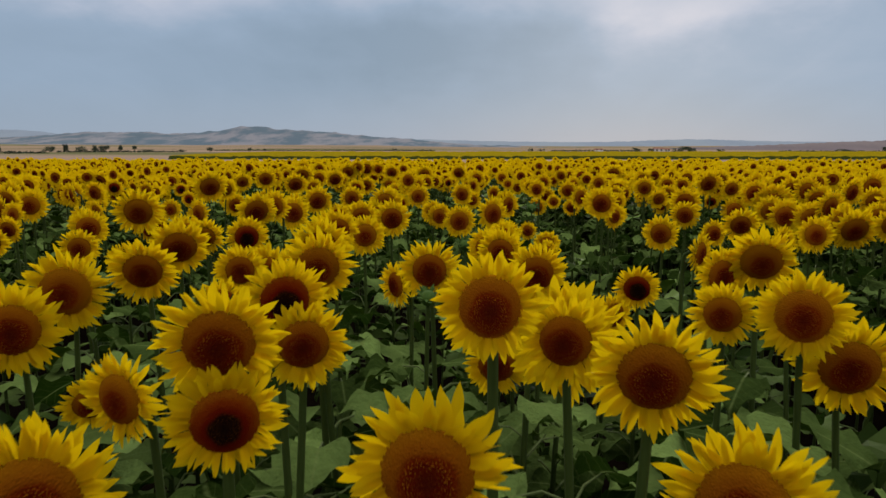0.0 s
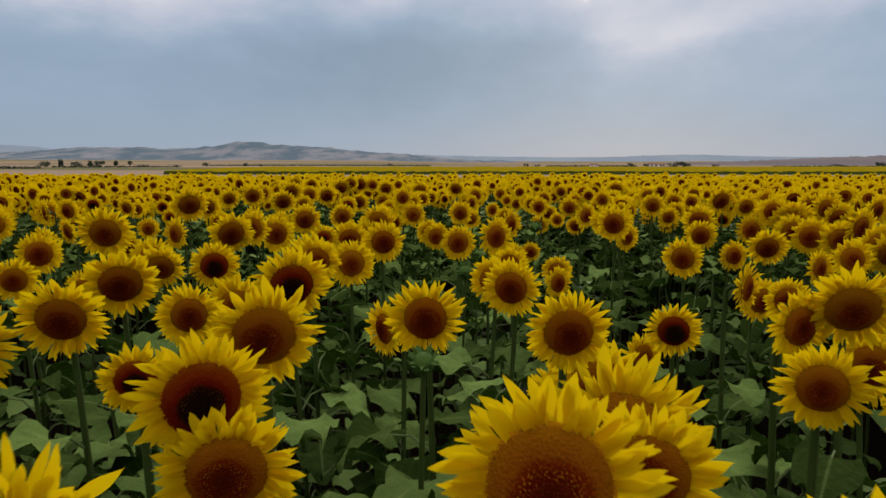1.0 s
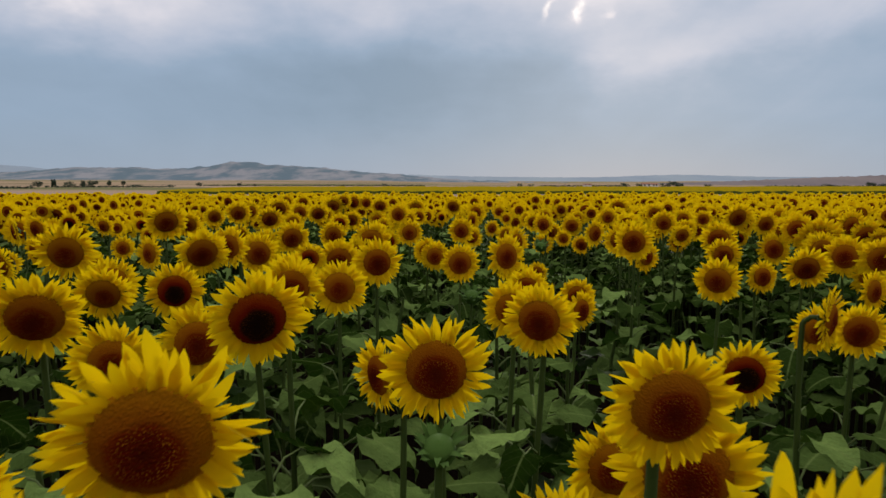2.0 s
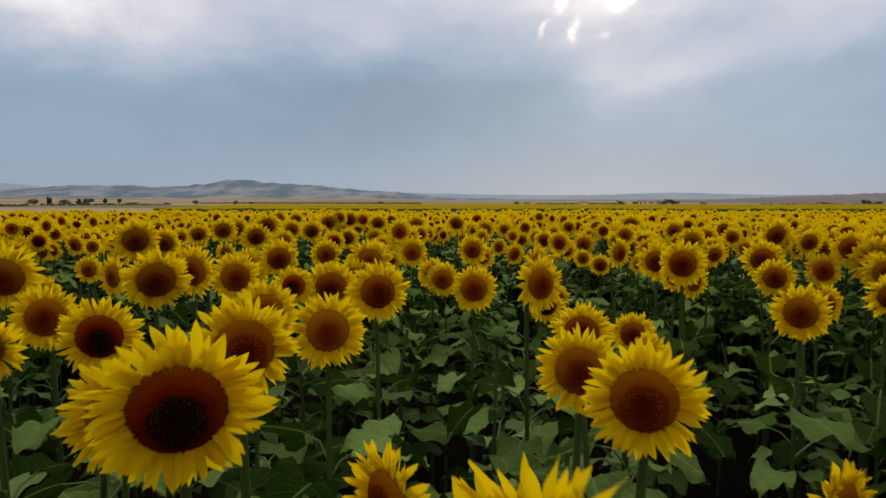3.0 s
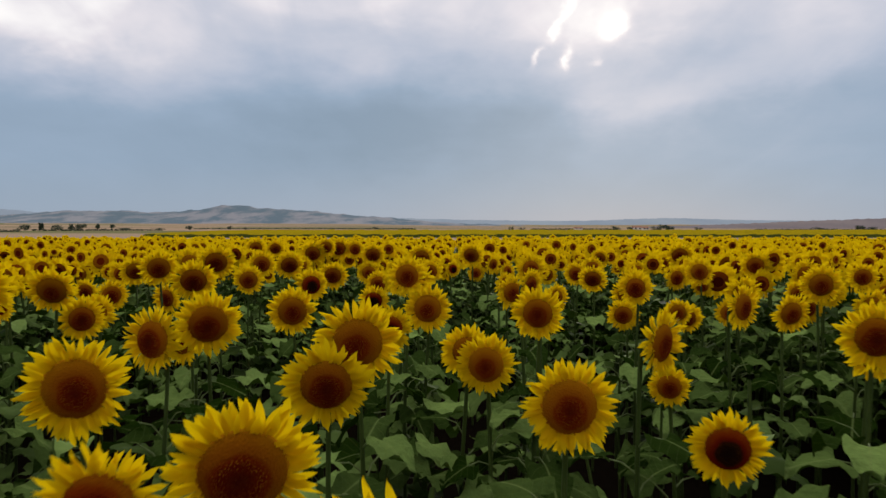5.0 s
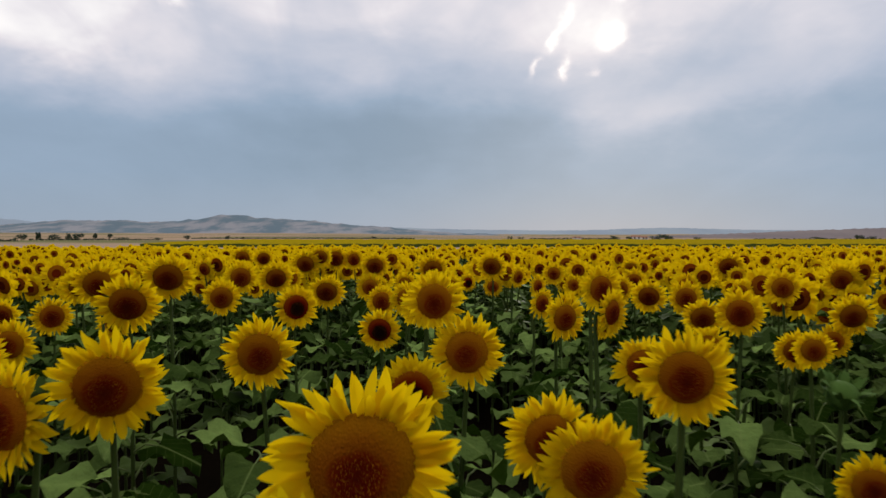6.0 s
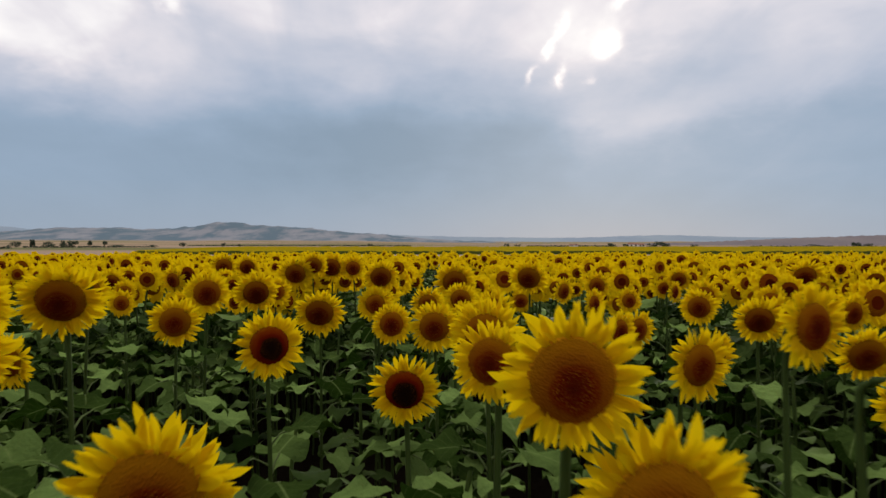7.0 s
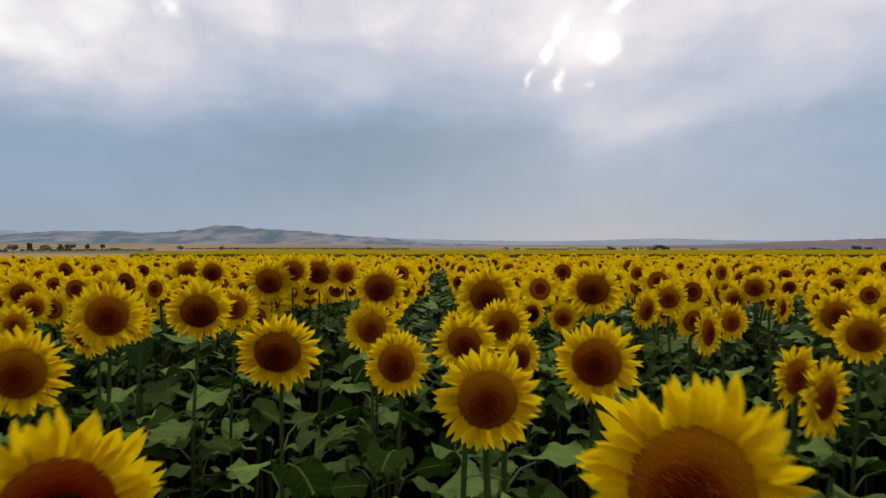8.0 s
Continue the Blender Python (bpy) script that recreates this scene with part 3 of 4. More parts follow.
def ridge(name, label, near, depth, first, last, crest, mat, seed, step=0.004):
    """A rise of land seen from the field; crest(a) is its height in metres at the bearing a in radians."""
    verts = []
    cols = int((last - first) / step) + 1
    rows = 9
    for i in range(rows):
        q = i / (rows - 1)
        for j in range(cols):
            a = first + (last - first) * j / (cols - 1)
            ease = min(1.0, min(j, cols - 1 - j) / 12)
            r = near + depth * q
            h = crest(a) * ease * math.sin(math.pi * min(1, q * 1.15) * 0.5) ** 1.3 if q < 0.87 else crest(a) * ease * max(0, (1 - q) / 0.13)
            h *= 1 + 0.07 * noise.noise(Vector((a * 60, q * 5, seed)))
            verts.append((r * math.sin(a), r * math.cos(a), swell(near, a) - 2 + h + 2.5 * noise.noise(Vector((a * 220, q * 9, seed))) * ease))
    ob = new(name, mesh_from(name, verts, [tuple(reversed(f)) for f in grid_faces(rows, cols)], [mat]))
    tagged(ob, label, "hill", kind="structure")
    return ob


def hill_crest(a):
    h = 30 * math.exp(-max(0.0, abs(a + 0.29) - 0.10) ** 2 / 0.016)
    h += bump_at(a, -0.312, 0.032, 26) + bump_at(a, -0.33, 0.075, 10) + bump_at(a, -0.245, 0.06, 24) + bump_at(a, -0.36, 0.04, 12)
    h += 5 * noise.noise(Vector((a * 28, 0, 4))) + 2.5 * noise.noise(Vector((a * 75, 0, 9)))
    return h + bump_at(a, -0.50, 0.09, 28) + bump_at(a, -0.62, 0.12, 20) + bump_at(a, -0.10, 0.16, 15) + 3


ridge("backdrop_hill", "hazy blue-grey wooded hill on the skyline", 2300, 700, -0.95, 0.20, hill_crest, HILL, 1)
ridge("backdrop_ridge", "pale hazy distant ridge along the skyline", 3600, 700, -1.1, 1.1, lambda a: 28 + bump_at(a, -0.60, 0.06, 34) + bump_at(a, 0.31, 0.08, 16) + bump_at(a, -0.2, 0.3, 8), RIDGE, 2)
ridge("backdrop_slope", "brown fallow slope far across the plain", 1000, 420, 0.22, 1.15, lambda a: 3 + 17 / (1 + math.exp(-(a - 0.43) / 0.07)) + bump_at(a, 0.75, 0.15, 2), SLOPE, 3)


def far_crop():
    """The neighbouring field: a block of standing crop with an uneven blossom top."""
    rng = random.Random(5)
    xs = [-58 + 1.0 * i for i in range(330)]
    ys = [130, 131.5, 136, 143, 152, 163, 176, 190, 205]
    verts = []
    for i, y in enumerate(ys):
        for x in xs:
            verts.append((x + rng.uniform(-0.4, 0.4), y + 0.02 * (x + 58) * (i < 8), (0.58, 0.70, 0.80, 0.90, 0.98, 1.06, 1.13, 1.19, 1.24)[i] + rng.uniform(-0.12, 0.12) + swell(y)))
    faces = [tuple(f) for f in grid_faces(len(ys), len(xs))]
    idx = [1] * len(faces)
    n = len(verts)
    verts += [(x, 129.6 + 0.02 * (x + 58), -0.1) for x in xs]
    faces += [(n + j, n + j + 1, j + 1, j) for j in range(len(xs) - 1)]
    idx += [0] * (len(xs) - 1)
    m = len(verts)
    verts += [(xs[0], y, -0.1) for y in ys]
    faces += [(m + i, i * len(xs), (i + 1) * len(xs), m + i + 1) for i in range(len(ys) - 1)]
    idx += [0] * (len(ys) - 1)
    ob = new("far_crop", mesh_from("far_crop", verts, faces, [CROP_SIDE, CROP_TOP], idx, smooth=False))
    tagged(ob, "distant block of green crop with yellow blossom", "crop field", kind="stuff")


far_crop()


def tree(bearing, r, tall, wide):
    rng = random.Random(int(bearing * 10000) + int(r))
    x, y = r * math.sin(bearing), r * math.cos(bearing)
    root = tagged(new("tree"), "dark green broadleaf tree standing far out on the plain", "tree", "trees on the plain")
    root.matrix_basis = Matrix.Translation((x, y, swell(r, bearing) - 0.05))
    path = [Vector((0, 0, 0)), Vector((rng.uniform(-.1, .1) * wide, 0, tall * 0.3)), Vector((rng.uniform(-.15, .15) * wide, 0, tall * 0.75))]
    verts, faces = tube(path, [tall * 0.045, tall * 0.032, tall * 0.01], 6)
    for k in range(5):
        a = k * 1.26 + rng.uniform(-0.3, 0.3)
        s = len(verts)
        p = path[1].lerp(path[2], 0.15 + 0.15 * k)
        v, f = tube([p, p + Vector((math.cos(a) * wide * 0.2, math.sin(a) * wide * 0.2, tall * 0.12)), p + Vector((math.cos(a) * wide * 0.36, math.sin(a) * wide * 0.36, tall * 0.2))], [tall * 0.02, tall * 0.012, tall * 0.005], 4)
        verts += v
        faces += [tuple(q + s for q in g) for g in f]
    hang("trunk", mesh_from("trunk", verts, faces, [BARK]), root, Matrix())
    verts, faces = [], []
    clumps = [Vector((rng.uniform(-0.36, 0.36) * wide, rng.uniform(-0.36, 0.36) * wide, tall * rng.uniform(0.24, 0.82))) for _ in range(11)]
    for _ in range(700):
        c = rng.choice(clumps)
        d = Vector((rng.gauss(0, 1), rng.gauss(0, 1), rng.gauss(0, 1))).normalized() * rng.random() ** 0.4
        p = c + Vector((d.x * wide * 0.20, d.y * wide * 0.20, d.z * tall * 0.20))
        p.z = min(p.z, tall)
        u = Vector((rng.gauss(0, 1), rng.gauss(0, 1), rng.gauss(0, 1))).normalized()
        w = u.cross(Vector((rng.gauss(0, 1), rng.gauss(0, 1), rng.gauss(0, 1)))).normalized()
        e = tall * rng.uniform(0.04, 0.075)
        s = len(verts)
        verts += [tuple(p + u * e), tuple(p + w * e * 0.7), tuple(p - u * e), tuple(p - w * e * 0.7)]
        faces.append((s, s + 1, s + 2, s + 3))
    hang("crown", mesh_from("crown", verts, faces, [FOLIAGE], smooth=False), root, Matrix())


def hedge(first, last, r, tall):
    """A long low hedgerow between two bearings."""
    rng = random.Random(int(r * 7 + first * 1000))
    verts, faces, count = [], [], 0
    n = int(abs(last - first) * r / 1.1)
    for k in range(n):
        a = first + (last - first) * k / n + rng.uniform(-0.5, 0.5) / r
        rr, h = r + rng.uniform(-1.0, 1.0), tall * rng.uniform(0.55, 1.1)
        x, y, z = rr * math.sin(a), rr * math.cos(a), swell(rr, a)
        for _ in range(14):
            p = Vector((x + rng.uniform(-0.8, 0.8), y + rng.uniform(-0.6, 0.6), z + h * rng.random()))
            u = Vector((rng.gauss(0, 1), rng.gauss(0, 1), rng.gauss(0, 1))).normalized()
            w = u.cross(Vector((rng.gauss(0, 1), rng.gauss(0, 1), rng.gauss(0, 1)))).normalized()
            verts += [tuple(p + u * 0.45), tuple(p + w * 0.32), tuple(p - u * 0.45), tuple(p - w * 0.32)]
            faces.append((count, count + 1, count + 2, count + 3))
            count += 4
    tagged(new("hedge", mesh_from("hedge", verts, faces, [FOLIAGE], smooth=False)), "low dark hedgerow between distant fields", "hedge", "hedgerows", "stuff")


hedge(-0.80, -0.56, 330, 1.0)
hedge(-0.55, -0.40, 420, 0.8)
hedge(-0.36, -0.05, 560, 1.0)
hedge(0.12, 0.24, 520, 1.2)
hedge(0.42, 0.80, 470, 1.0)

# lone trees, hedges and the row on the plain: bearing, distance, height, width
for bearing, r, tall, wide in (
    (-0.560, 420, 4.0, 6.0), (-0.541, 430, 5.2, 2.6), (-0.522, 410, 3.6, 8.0), (-0.508, 430, 4.2, 4.0), (-0.498, 420, 4.4, 6.5),
    (-0.478, 440, 4.6, 3.0), (-0.462, 520, 4.0, 5.0), (-0.447, 380, 2.2, 10.0), (-0.367, 460, 3.2, 4.5), (-0.313, 470, 3.0, 3.6),
    (-0.293, 480, 2.2, 2.4), (-0.405, 420, 1.8, 7.0), (-0.109, 520, 2.4, 4.0), (0.089, 420, 2.6, 3.6), (0.104, 430, 2.0, 4.5),
    (0.238, 400, 2.9, 6.0), (0.256, 410, 2.6, 4.0), (0.292, 390, 3.2, 6.5), (0.301, 400, 4.0, 6.0), (0.310, 395, 3.4, 6.0),
    (0.347, 420, 2.2, 5.0), (0.492, 400, 2.4, 8.0), (0.536, 390, 3.4, 5.0), (0.552, 395, 2.6, 5.0), (0.588, 410, 2.4, 4.0), (0.640, 420, 2.2, 6.0),
    (-0.640, 430, 4.0, 6.0), (-0.615, 440, 4.6, 3.0), (-0.700, 450, 4.2, 7.0),
):
    tree(bearing, r, tall * 0.95, wide)


def box(size, at):
    x, y, z = size
    verts = [(at[0] + sx * x / 2, at[1] + sy * y / 2, at[2] + sz * z) for sz in (0, 1) for sy in (-1, 1) for sx in (-1, 1)]
    return verts, [(0, 2, 3, 1), (4, 5, 7, 6), (0, 1, 5, 4), (2, 6, 7, 3), (0, 4, 6, 2), (1, 3, 7, 5)]


def farmhouse(bearing, r, long, tall):
    root = tagged(new("farmhouse"), "small whitewashed farm building among far trees", "farmhouse", "farm buildings")
    root.matrix_basis = Matrix.Translation((r * math.sin(bearing), r * math.cos(bearing), swell(r, bearing)))
    hang("wall", mesh_from("wall", *box((long, 3.6, tall), (0, 0, 0)), [WALL], smooth=False), root, Matrix())
    v = [(-long / 2 - 0.2, -2.0, tall - 0.1), (long / 2 + 0.2, -2.0, tall - 0.1), (long / 2 + 0.2, 0, tall + 0.9), (-long / 2 - 0.2, 0, tall + 0.9), (-long / 2 - 0.2, 2.0, tall - 0.1), (long / 2 + 0.2, 2.0, tall - 0.1)]
    hang("roof", mesh_from("roof", v, [(0, 1, 2, 3), (3, 2, 5, 4), (0, 3, 4), (1, 5, 2), (0, 4, 5, 1)], [TILE], smooth=False), root, Matrix())
    for k in (-1, 1):
        hang("window", mesh_from("window", *box((0.9, 0.1, 0.9), (k * long / 4, -1.84, 0.8)), [SHADOW_GLASS], smooth=False), root, Matrix())


farmhouse(0.266, 415, 5.0, 1.9)
farmhouse(0.277, 420, 3.2, 1.6)
farmhouse(0.185, 520, 6.0, 1.2)

# ---- the far and middle crop ----


def template(rng, petals, petal_steps, rings, sides, leaves, leaf_steps, leaf_cols, low=0.48, blade=1.0):
    """Arrays of one plant 1 m to its head: vertices, faces by size, material of each face. The head part is kept apart to be turned."""
    hv, hf, hm = [], [], []
    for m in petal_places(rng, petals):
        v, f = petal_shape(rng, petal_steps, 3 if petal_steps > 2 else 2)
        m = m @ Matrix.Diagonal((64 / petals, 1, 1, 1))
        s = len(hv)
        hv += moved(v, m)
        hf += [tuple(q + s for q in g) for g in f]
        hm += [0] * len(f)
    v, f = dome(rings, sides, 0.54, 0.10, 0.03)
    s = len(hv)
    hv += v
    hf += [tuple(q + s for q in g) for g in f]
    eye = sides * (rings // 2)
    hm += [5] * eye + [1] * (len(f) - eye)
    v, f = dome(1, sides, 0.50, -0.3, 0)
    s = len(hv)
    hv += [(a, b, c - 0.05) for a, b, c in v]
    hf += [tuple(q + s for q in g) for g in f]
    hm += [3] * len(f)
    bv, bf, bm = [], [], []
    v, f = tube([Vector((0, 0, 0)), Vector((0, 0.03, 0.8)), Vector((0, 0.0, 0.99))], [0.0075, 0.0065, 0.0050], 4)
    bv, bf, bm = list(v), list(f), [3] * len(f)
    spin = rng.uniform(0, 6)
    for k in range(leaves):
        h = low + (0.80 - low) * (k + rng.uniform(-0.3, 0.3)) / leaves
        spin += 2.4
        v, f = leaf_shape(rng, leaf_steps, leaf_cols, stalk=leaf_steps > 3)
        m = Matrix.Translation((0, 0.02, h)) @ Matrix.Rotation(spin, 4, "Z") @ Matrix.Rotation(rng.uniform(-0.35, 0.25), 4, "X") @ Matrix.Scale(rng.uniform(0.125, 0.17) * blade, 4)
        s = len(bv)
        bv += moved(v, m)
        bf += [tuple(q + s for q in g) for g in f]
        stalk = 8 if leaf_steps > 3 else 0
        bm += [2] * (len(f) - stalk) + [4] * stalk
    return [np.array(hv), hf, hm, np.array(bv), bf, bm]


def crop_mesh(name, plants, templates, label, smooth=False):
    """Many plants joined into one mesh; plants are rows of x, y, z, d, az, nod, template."""
    verts, faces, idx, count = [], [], [], 0
    for x, y, z, d, az, nod, spin, which in plants:
        hv, hf, hm, bv, bf, bm = templates[which]
        if d == 0:
            hv, hf, hm = hv[:0], [], []
        way = facing(az, nod)
        m = np.array(head_pose(Vector((x, y, z)), way, spin, d / 2))
        verts.append(hv @ m[:3, :3].T + m[:3, 3])
        faces += [tuple(q + count for q in g) for g in hf]
        idx += hm
        count += len(hv)
        c, s = math.cos(spin), math.sin(spin)
        top = Vector((x, y, z)) - way * (d * 0.18)
        body = np.stack([bv[:, 0] * c - bv[:, 1] * s, bv[:, 0] * s + bv[:, 1] * c, bv[:, 2]], 1)
        verts.append(body * np.array([1.5, 1.5, top.z]) + np.array([top.x, top.y, 0]))
        faces += [tuple(q + count for q in g) for g in bf]
        idx += bm
        count += len(bv)
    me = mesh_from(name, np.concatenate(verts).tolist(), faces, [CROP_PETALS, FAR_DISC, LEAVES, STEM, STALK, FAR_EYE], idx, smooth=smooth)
    return tagged(new(name, me), label, "sunflowers", kind="stuff")


ROW, STEP = 0.70, 0.245


def in_walk(x, y):
    """The stretch along the flight line whose plants are set one by one."""
    x = x + 0.12 * y
    return abs(x) < 2.75 and abs(x) / 0.65 - 0.35 < y < 10.6


def sow():
    rng = random.Random(11)
    singles, middle, far = [], [], []
    for i in range(int(-FIELD_SIDE / ROW), int(FIELD_SIDE / ROW) + 1):
        y = FIELD_BACK + rng.random() * STEP
        while y < FIELD_FRONT:
            x = i * ROW + 0.18 + rng.gauss(0, 0.11) + 0.10 * math.sin(y * 0.4 + i * 1.7)
            row = (x, y, min(1.66, max(1.30, rng.gauss(1.51, 0.07))), min(0.33, max(0.14, rng.gauss(0.265 if y < 9 else 0.240, 0.038))), rng.gauss(0, 17), rng.gauss(6, 8), rng.uniform(0, 6.28))
            drop = 0.15 * min(1.0, max(0.0, (y - 8) / 18))
            row = (row[0], row[1], row[2] - drop, *row[3:])
            y += STEP * rng.uniform(0.75, 1.45) * (0.58 if y > 8 else 0.68 if y > 4 else 1.0)
            if in_walk(row[0], row[1]) or (abs(row[0] + 0.12 * row[1]) < 1.0 and -0.6 < row[1] < 6.5):
                continue
            reach = math.hypot(row[0] + 0.5, row[1] - 3.5)
            if rng.random() < 0.07 or (abs(row[0] + 0.85) < 0.20 and 8.5 < row[1] < 19):
                continue
            if row[1] > 3 and reach < NEAR_REACH:
                singles.append(row)
            elif row[1] < 16 and abs(row[0]) < 11:
                middle.append((*row, rng.randrange(6)))
            else:
                far.append((*row, rng.randrange(6)))
    return singles, middle, far


NEAR_REACH = 5.6
singles, middle, far = sow()
seeded = random.Random(21)
MID = [template(seeded, 26, 3, 4, 12, 8, 4, 3) for _ in range(6)]
FAR = [template(seeded, 14, 2, 2, 8, 5, 2, 3) for _ in range(6)]


def leafy_rows():
    """Lower plants without open flowers that fill the rows under the set ones."""
    rng = random.Random(31)
    out = []
    for i in range(-6, 7):
        y = -0.6 + rng.random() * STEP
        while y < 11.5:
            x = i * ROW + 0.18 + rng.gauss(0, 0.09)
            if in_walk(x, y) or (abs(x + 0.12 * y) < 1.3 and y < 7):
                out.append((x, y, rng.uniform(0.98, 1.30), 0, rng.uniform(-180, 180), 0, rng.uniform(0, 6.28), rng.randrange(6)))
            y += STEP * (rng.uniform(2.2, 4.0) if y < 2.6 else rng.uniform(3.8, 6.5))
    return out


NEAR_LEAVES = [template(seeded, 4, 2, 1, 6, 12, 9, 7, 0.42, 0.78) for _ in range(6)]
crop_mesh("sunflower_leaves", leafy_rows(), NEAR_LEAVES, "broad dark green sunflower leaves crowding the rows", True)
crop_mesh("sunflower_rows", middle, MID, "dense rows of yellow sunflowers with green leaves")
crop_mesh("sunflower_crop", far, FAR, "wide crop of yellow sunflowers reaching far off")

# ---- sunflowers along the flight line ----
sunflower(-0.036, 0.567, 1.684, 0.161, -5, -1, 0, True)
sunflower(-0.268, 0.703, 1.673, 0.140, 20, 3, 1, True)
sunflower(-0.282, 0.733, 1.752, 0.153, 12, 11, 0, True)
sunflower(0.024, 0.742, 1.795, 0.130, -6, -5, 0, True)
sunflower(-0.534, 0.750, 1.541, 0.227, 24, -2, 0, True)
sunflower(0.218, 0.773, 1.706, 0.166, -12, 9, 0, True)
sunflower(0.351, 0.819, 1.518, 0.223, -23, -7, 0, True)
sunflower(-0.522, 0.953, 1.599, 0.150, -18, 1, 0, False)
sunflower(0.145, 0.985, 1.687, 0.150, -11, 1, 0, True)
sunflower(-0.256, 1.014, 1.669, 0.150, 16, 5, 0, True)
sunflower(-0.297, 1.062, 1.728, 0.150, 27, 3, 1, True)
sunflower(-0.308, 1.210, 1.594, 0.150, -33, -1, 0, False)
sunflower(-0.281, 1.233, 1.752, 0.150, 16, 12, 0, True)
sunflower(0.184, 1.248, 1.612, 0.235, -10, -7, 0, True)
sunflower(0.649, 1.307, 1.649, 0.190, -25, -4, 0, True)
sunflower(0.777, 1.363, 1.528, 0.225, -13, 8, 0, True)
sunflower(-1.033, 1.453, 1.564, 0.230, 21, 3, 0, True)
sunflower(0.550, 1.455, 1.615, 0.153, -23, 2, 0, True)
sunflower(0.147, 1.476, 1.698, 0.150, -2, 11, 0, True)
sunflower(-0.958, 1.603, 1.331, 0.150, 25, 10, 0, False)
sunflower(0.244, 1.698, 1.527, 0.224, -9, 1, 0, True)
sunflower(0.736, 1.713, 1.690, 0.188, -16, 22, 0, True)
sunflower(-1.070, 1.726, 1.595, 0.239, 16, 4, 0, True)
sunflower(0.650, 1.737, 1.649, 0.157, 17, 0, 0, False)
sunflower(-0.880, 1.772, 1.643, 0.197, 15, 19, 0, True)
sunflower(0.078, 1.781, 1.391, 0.189, -1, 7, 0, True)
sunflower(-0.106, 1.801, 1.645, 0.180, -3, 4, 0, True)
sunflower(-0.663, 1.913, 1.622, 0.160, 14, 5, 0, False)
sunflower(0.213, 1.988, 1.410, 0.183, -3, -1, 0, False)
sunflower(0.992, 2.068, 1.467, 0.212, -16, 4, 0, False)
sunflower(-0.932, 2.126, 1.657, 0.208, 24, 22, 0, True)
sunflower(-0.477, 2.129, 1.657, 0.217, 21, 12, 1, True)
sunflower(-0.238, 2.163, 1.532, 0.160, -50, 1, 0, False)
sunflower(-0.503, 1.332, 1.658, 0.112, 20, 5, 1, False)
sunflower(-0.451, 2.296, 1.693, 0.158, 22, 7, 0, True)
sunflower(0.109, 2.297, 1.621, 0.183, -18, 6, 0, True)
sunflower(0.579, 2.314, 1.495, 0.170, -16, 9, 1, False)
sunflower(0.825, 2.422, 1.602, 0.160, 46, 2, 0, False)
sunflower(-1.520, 2.563, 1.588, 0.162, 21, 6, 0, False)
sunflower(-1.026, 2.569, 1.633, 0.169, 14, 22, 0, False)
sunflower(0.069, 2.570, 1.595, 0.165, -12, 1, 0, True)
sunflower(0.567, 2.604, 1.329, 0.179, 30, 3, 0, True)
sunflower(-0.799, 2.628, 1.486, 0.237, 18, -2, 0, True)
sunflower(-0.952, 2.850, 1.597, 0.194, 18, 8, 1, True)
sunflower(1.165, 2.871, 1.475, 0.184, -15, 5, 0, False)
sunflower(-0.456, 2.941, 1.595, 0.193, 10, -1, 0, True)
sunflower(0.149, 2.981, 1.584, 0.159, -10, 4, 1, True)
sunflower(0.367, 3.190, 1.479, 0.150, 35, -2, 0, False)
sunflower(-1.886, 3.271, 1.581, 0.203, 30, -2, 0, False)
sunflower(-0.706, 3.301, 1.578, 0.208, 28, -3, 0, True)
sunflower(0.399, 3.461, 1.487, 0.150, -8, 3, 0, False)
sunflower(-1.114, 3.508, 1.649, 0.226, 30, 21, 0, True)
sunflower(-0.403, 3.517, 1.611, 0.214, 9, 5, 0, True)
sunflower(0.125, 3.578, 1.631, 0.196, 32, -3, 0, True)
sunflower(-1.552, 3.627, 1.505, 0.241, 20, -3, 0, False)
sunflower(1.683, 3.665, 1.476, 0.185, 27, -2, 0, False)
sunflower(1.049, 3.725, 1.512, 0.214, -27, 6, 0, False)
sunflower(-0.723, 3.727, 1.603, 0.150, 7, -0, 1, False)
sunflower(-1.078, 3.731, 1.655, 0.197, -21, 2, 0, True)
sunflower(-0.628, 3.922, 1.574, 0.221, 15, 8, 0, True)
sunflower(1.653, 4.169, 1.512, 0.236, -14, 20, 0, False)
sunflower(-2.116, 4.252, 1.573, 0.340, 15, 17, 0, False)
sunflower(0.842, 4.340, 1.628, 0.219, -18, 4, 0, False)
sunflower(0.268, 4.502, 1.418, 0.181, -19, 4, 1, False)
sunflower(-1.188, 4.514, 1.545, 0.251, 15, 3, 0, True)
sunflower(2.704, 4.567, 1.523, 0.224, -19, 4, 0, False)
sunflower(0.977, 4.578, 1.521, 0.177, 25, 2, 0, False)
sunflower(-0.064, 4.604, 1.483, 0.240, -4, -2, 0, False)
sunflower(2.324, 4.668, 1.501, 0.267, -19, -2, 0, False)
sunflower(-0.654, 4.683, 1.515, 0.243, 6, 13, 0, False)
sunflower(-0.601, 4.872, 1.588, 0.262, 6, 5, 0, True)
sunflower(2.272, 4.934, 1.491, 0.270, -21, -4, 0, False)
sunflower(0.290, 5.039, 1.561, 0.221, 43, 2, 0, False)
sunflower(0.941, 5.060, 1.576, 0.232, -23, 5, 0, False)
sunflower(-2.065, 5.094, 1.483, 0.237, -28, 1, 0, False)
sunflower(1.617, 5.130, 1.479, 0.235, -24, 7, 0, False)
sunflower(-0.227, 5.244, 1.453, 0.216, -10, 0, 0, True)
sunflower(-0.285, 5.367, 1.474, 0.203, -3, 2, 0, False)
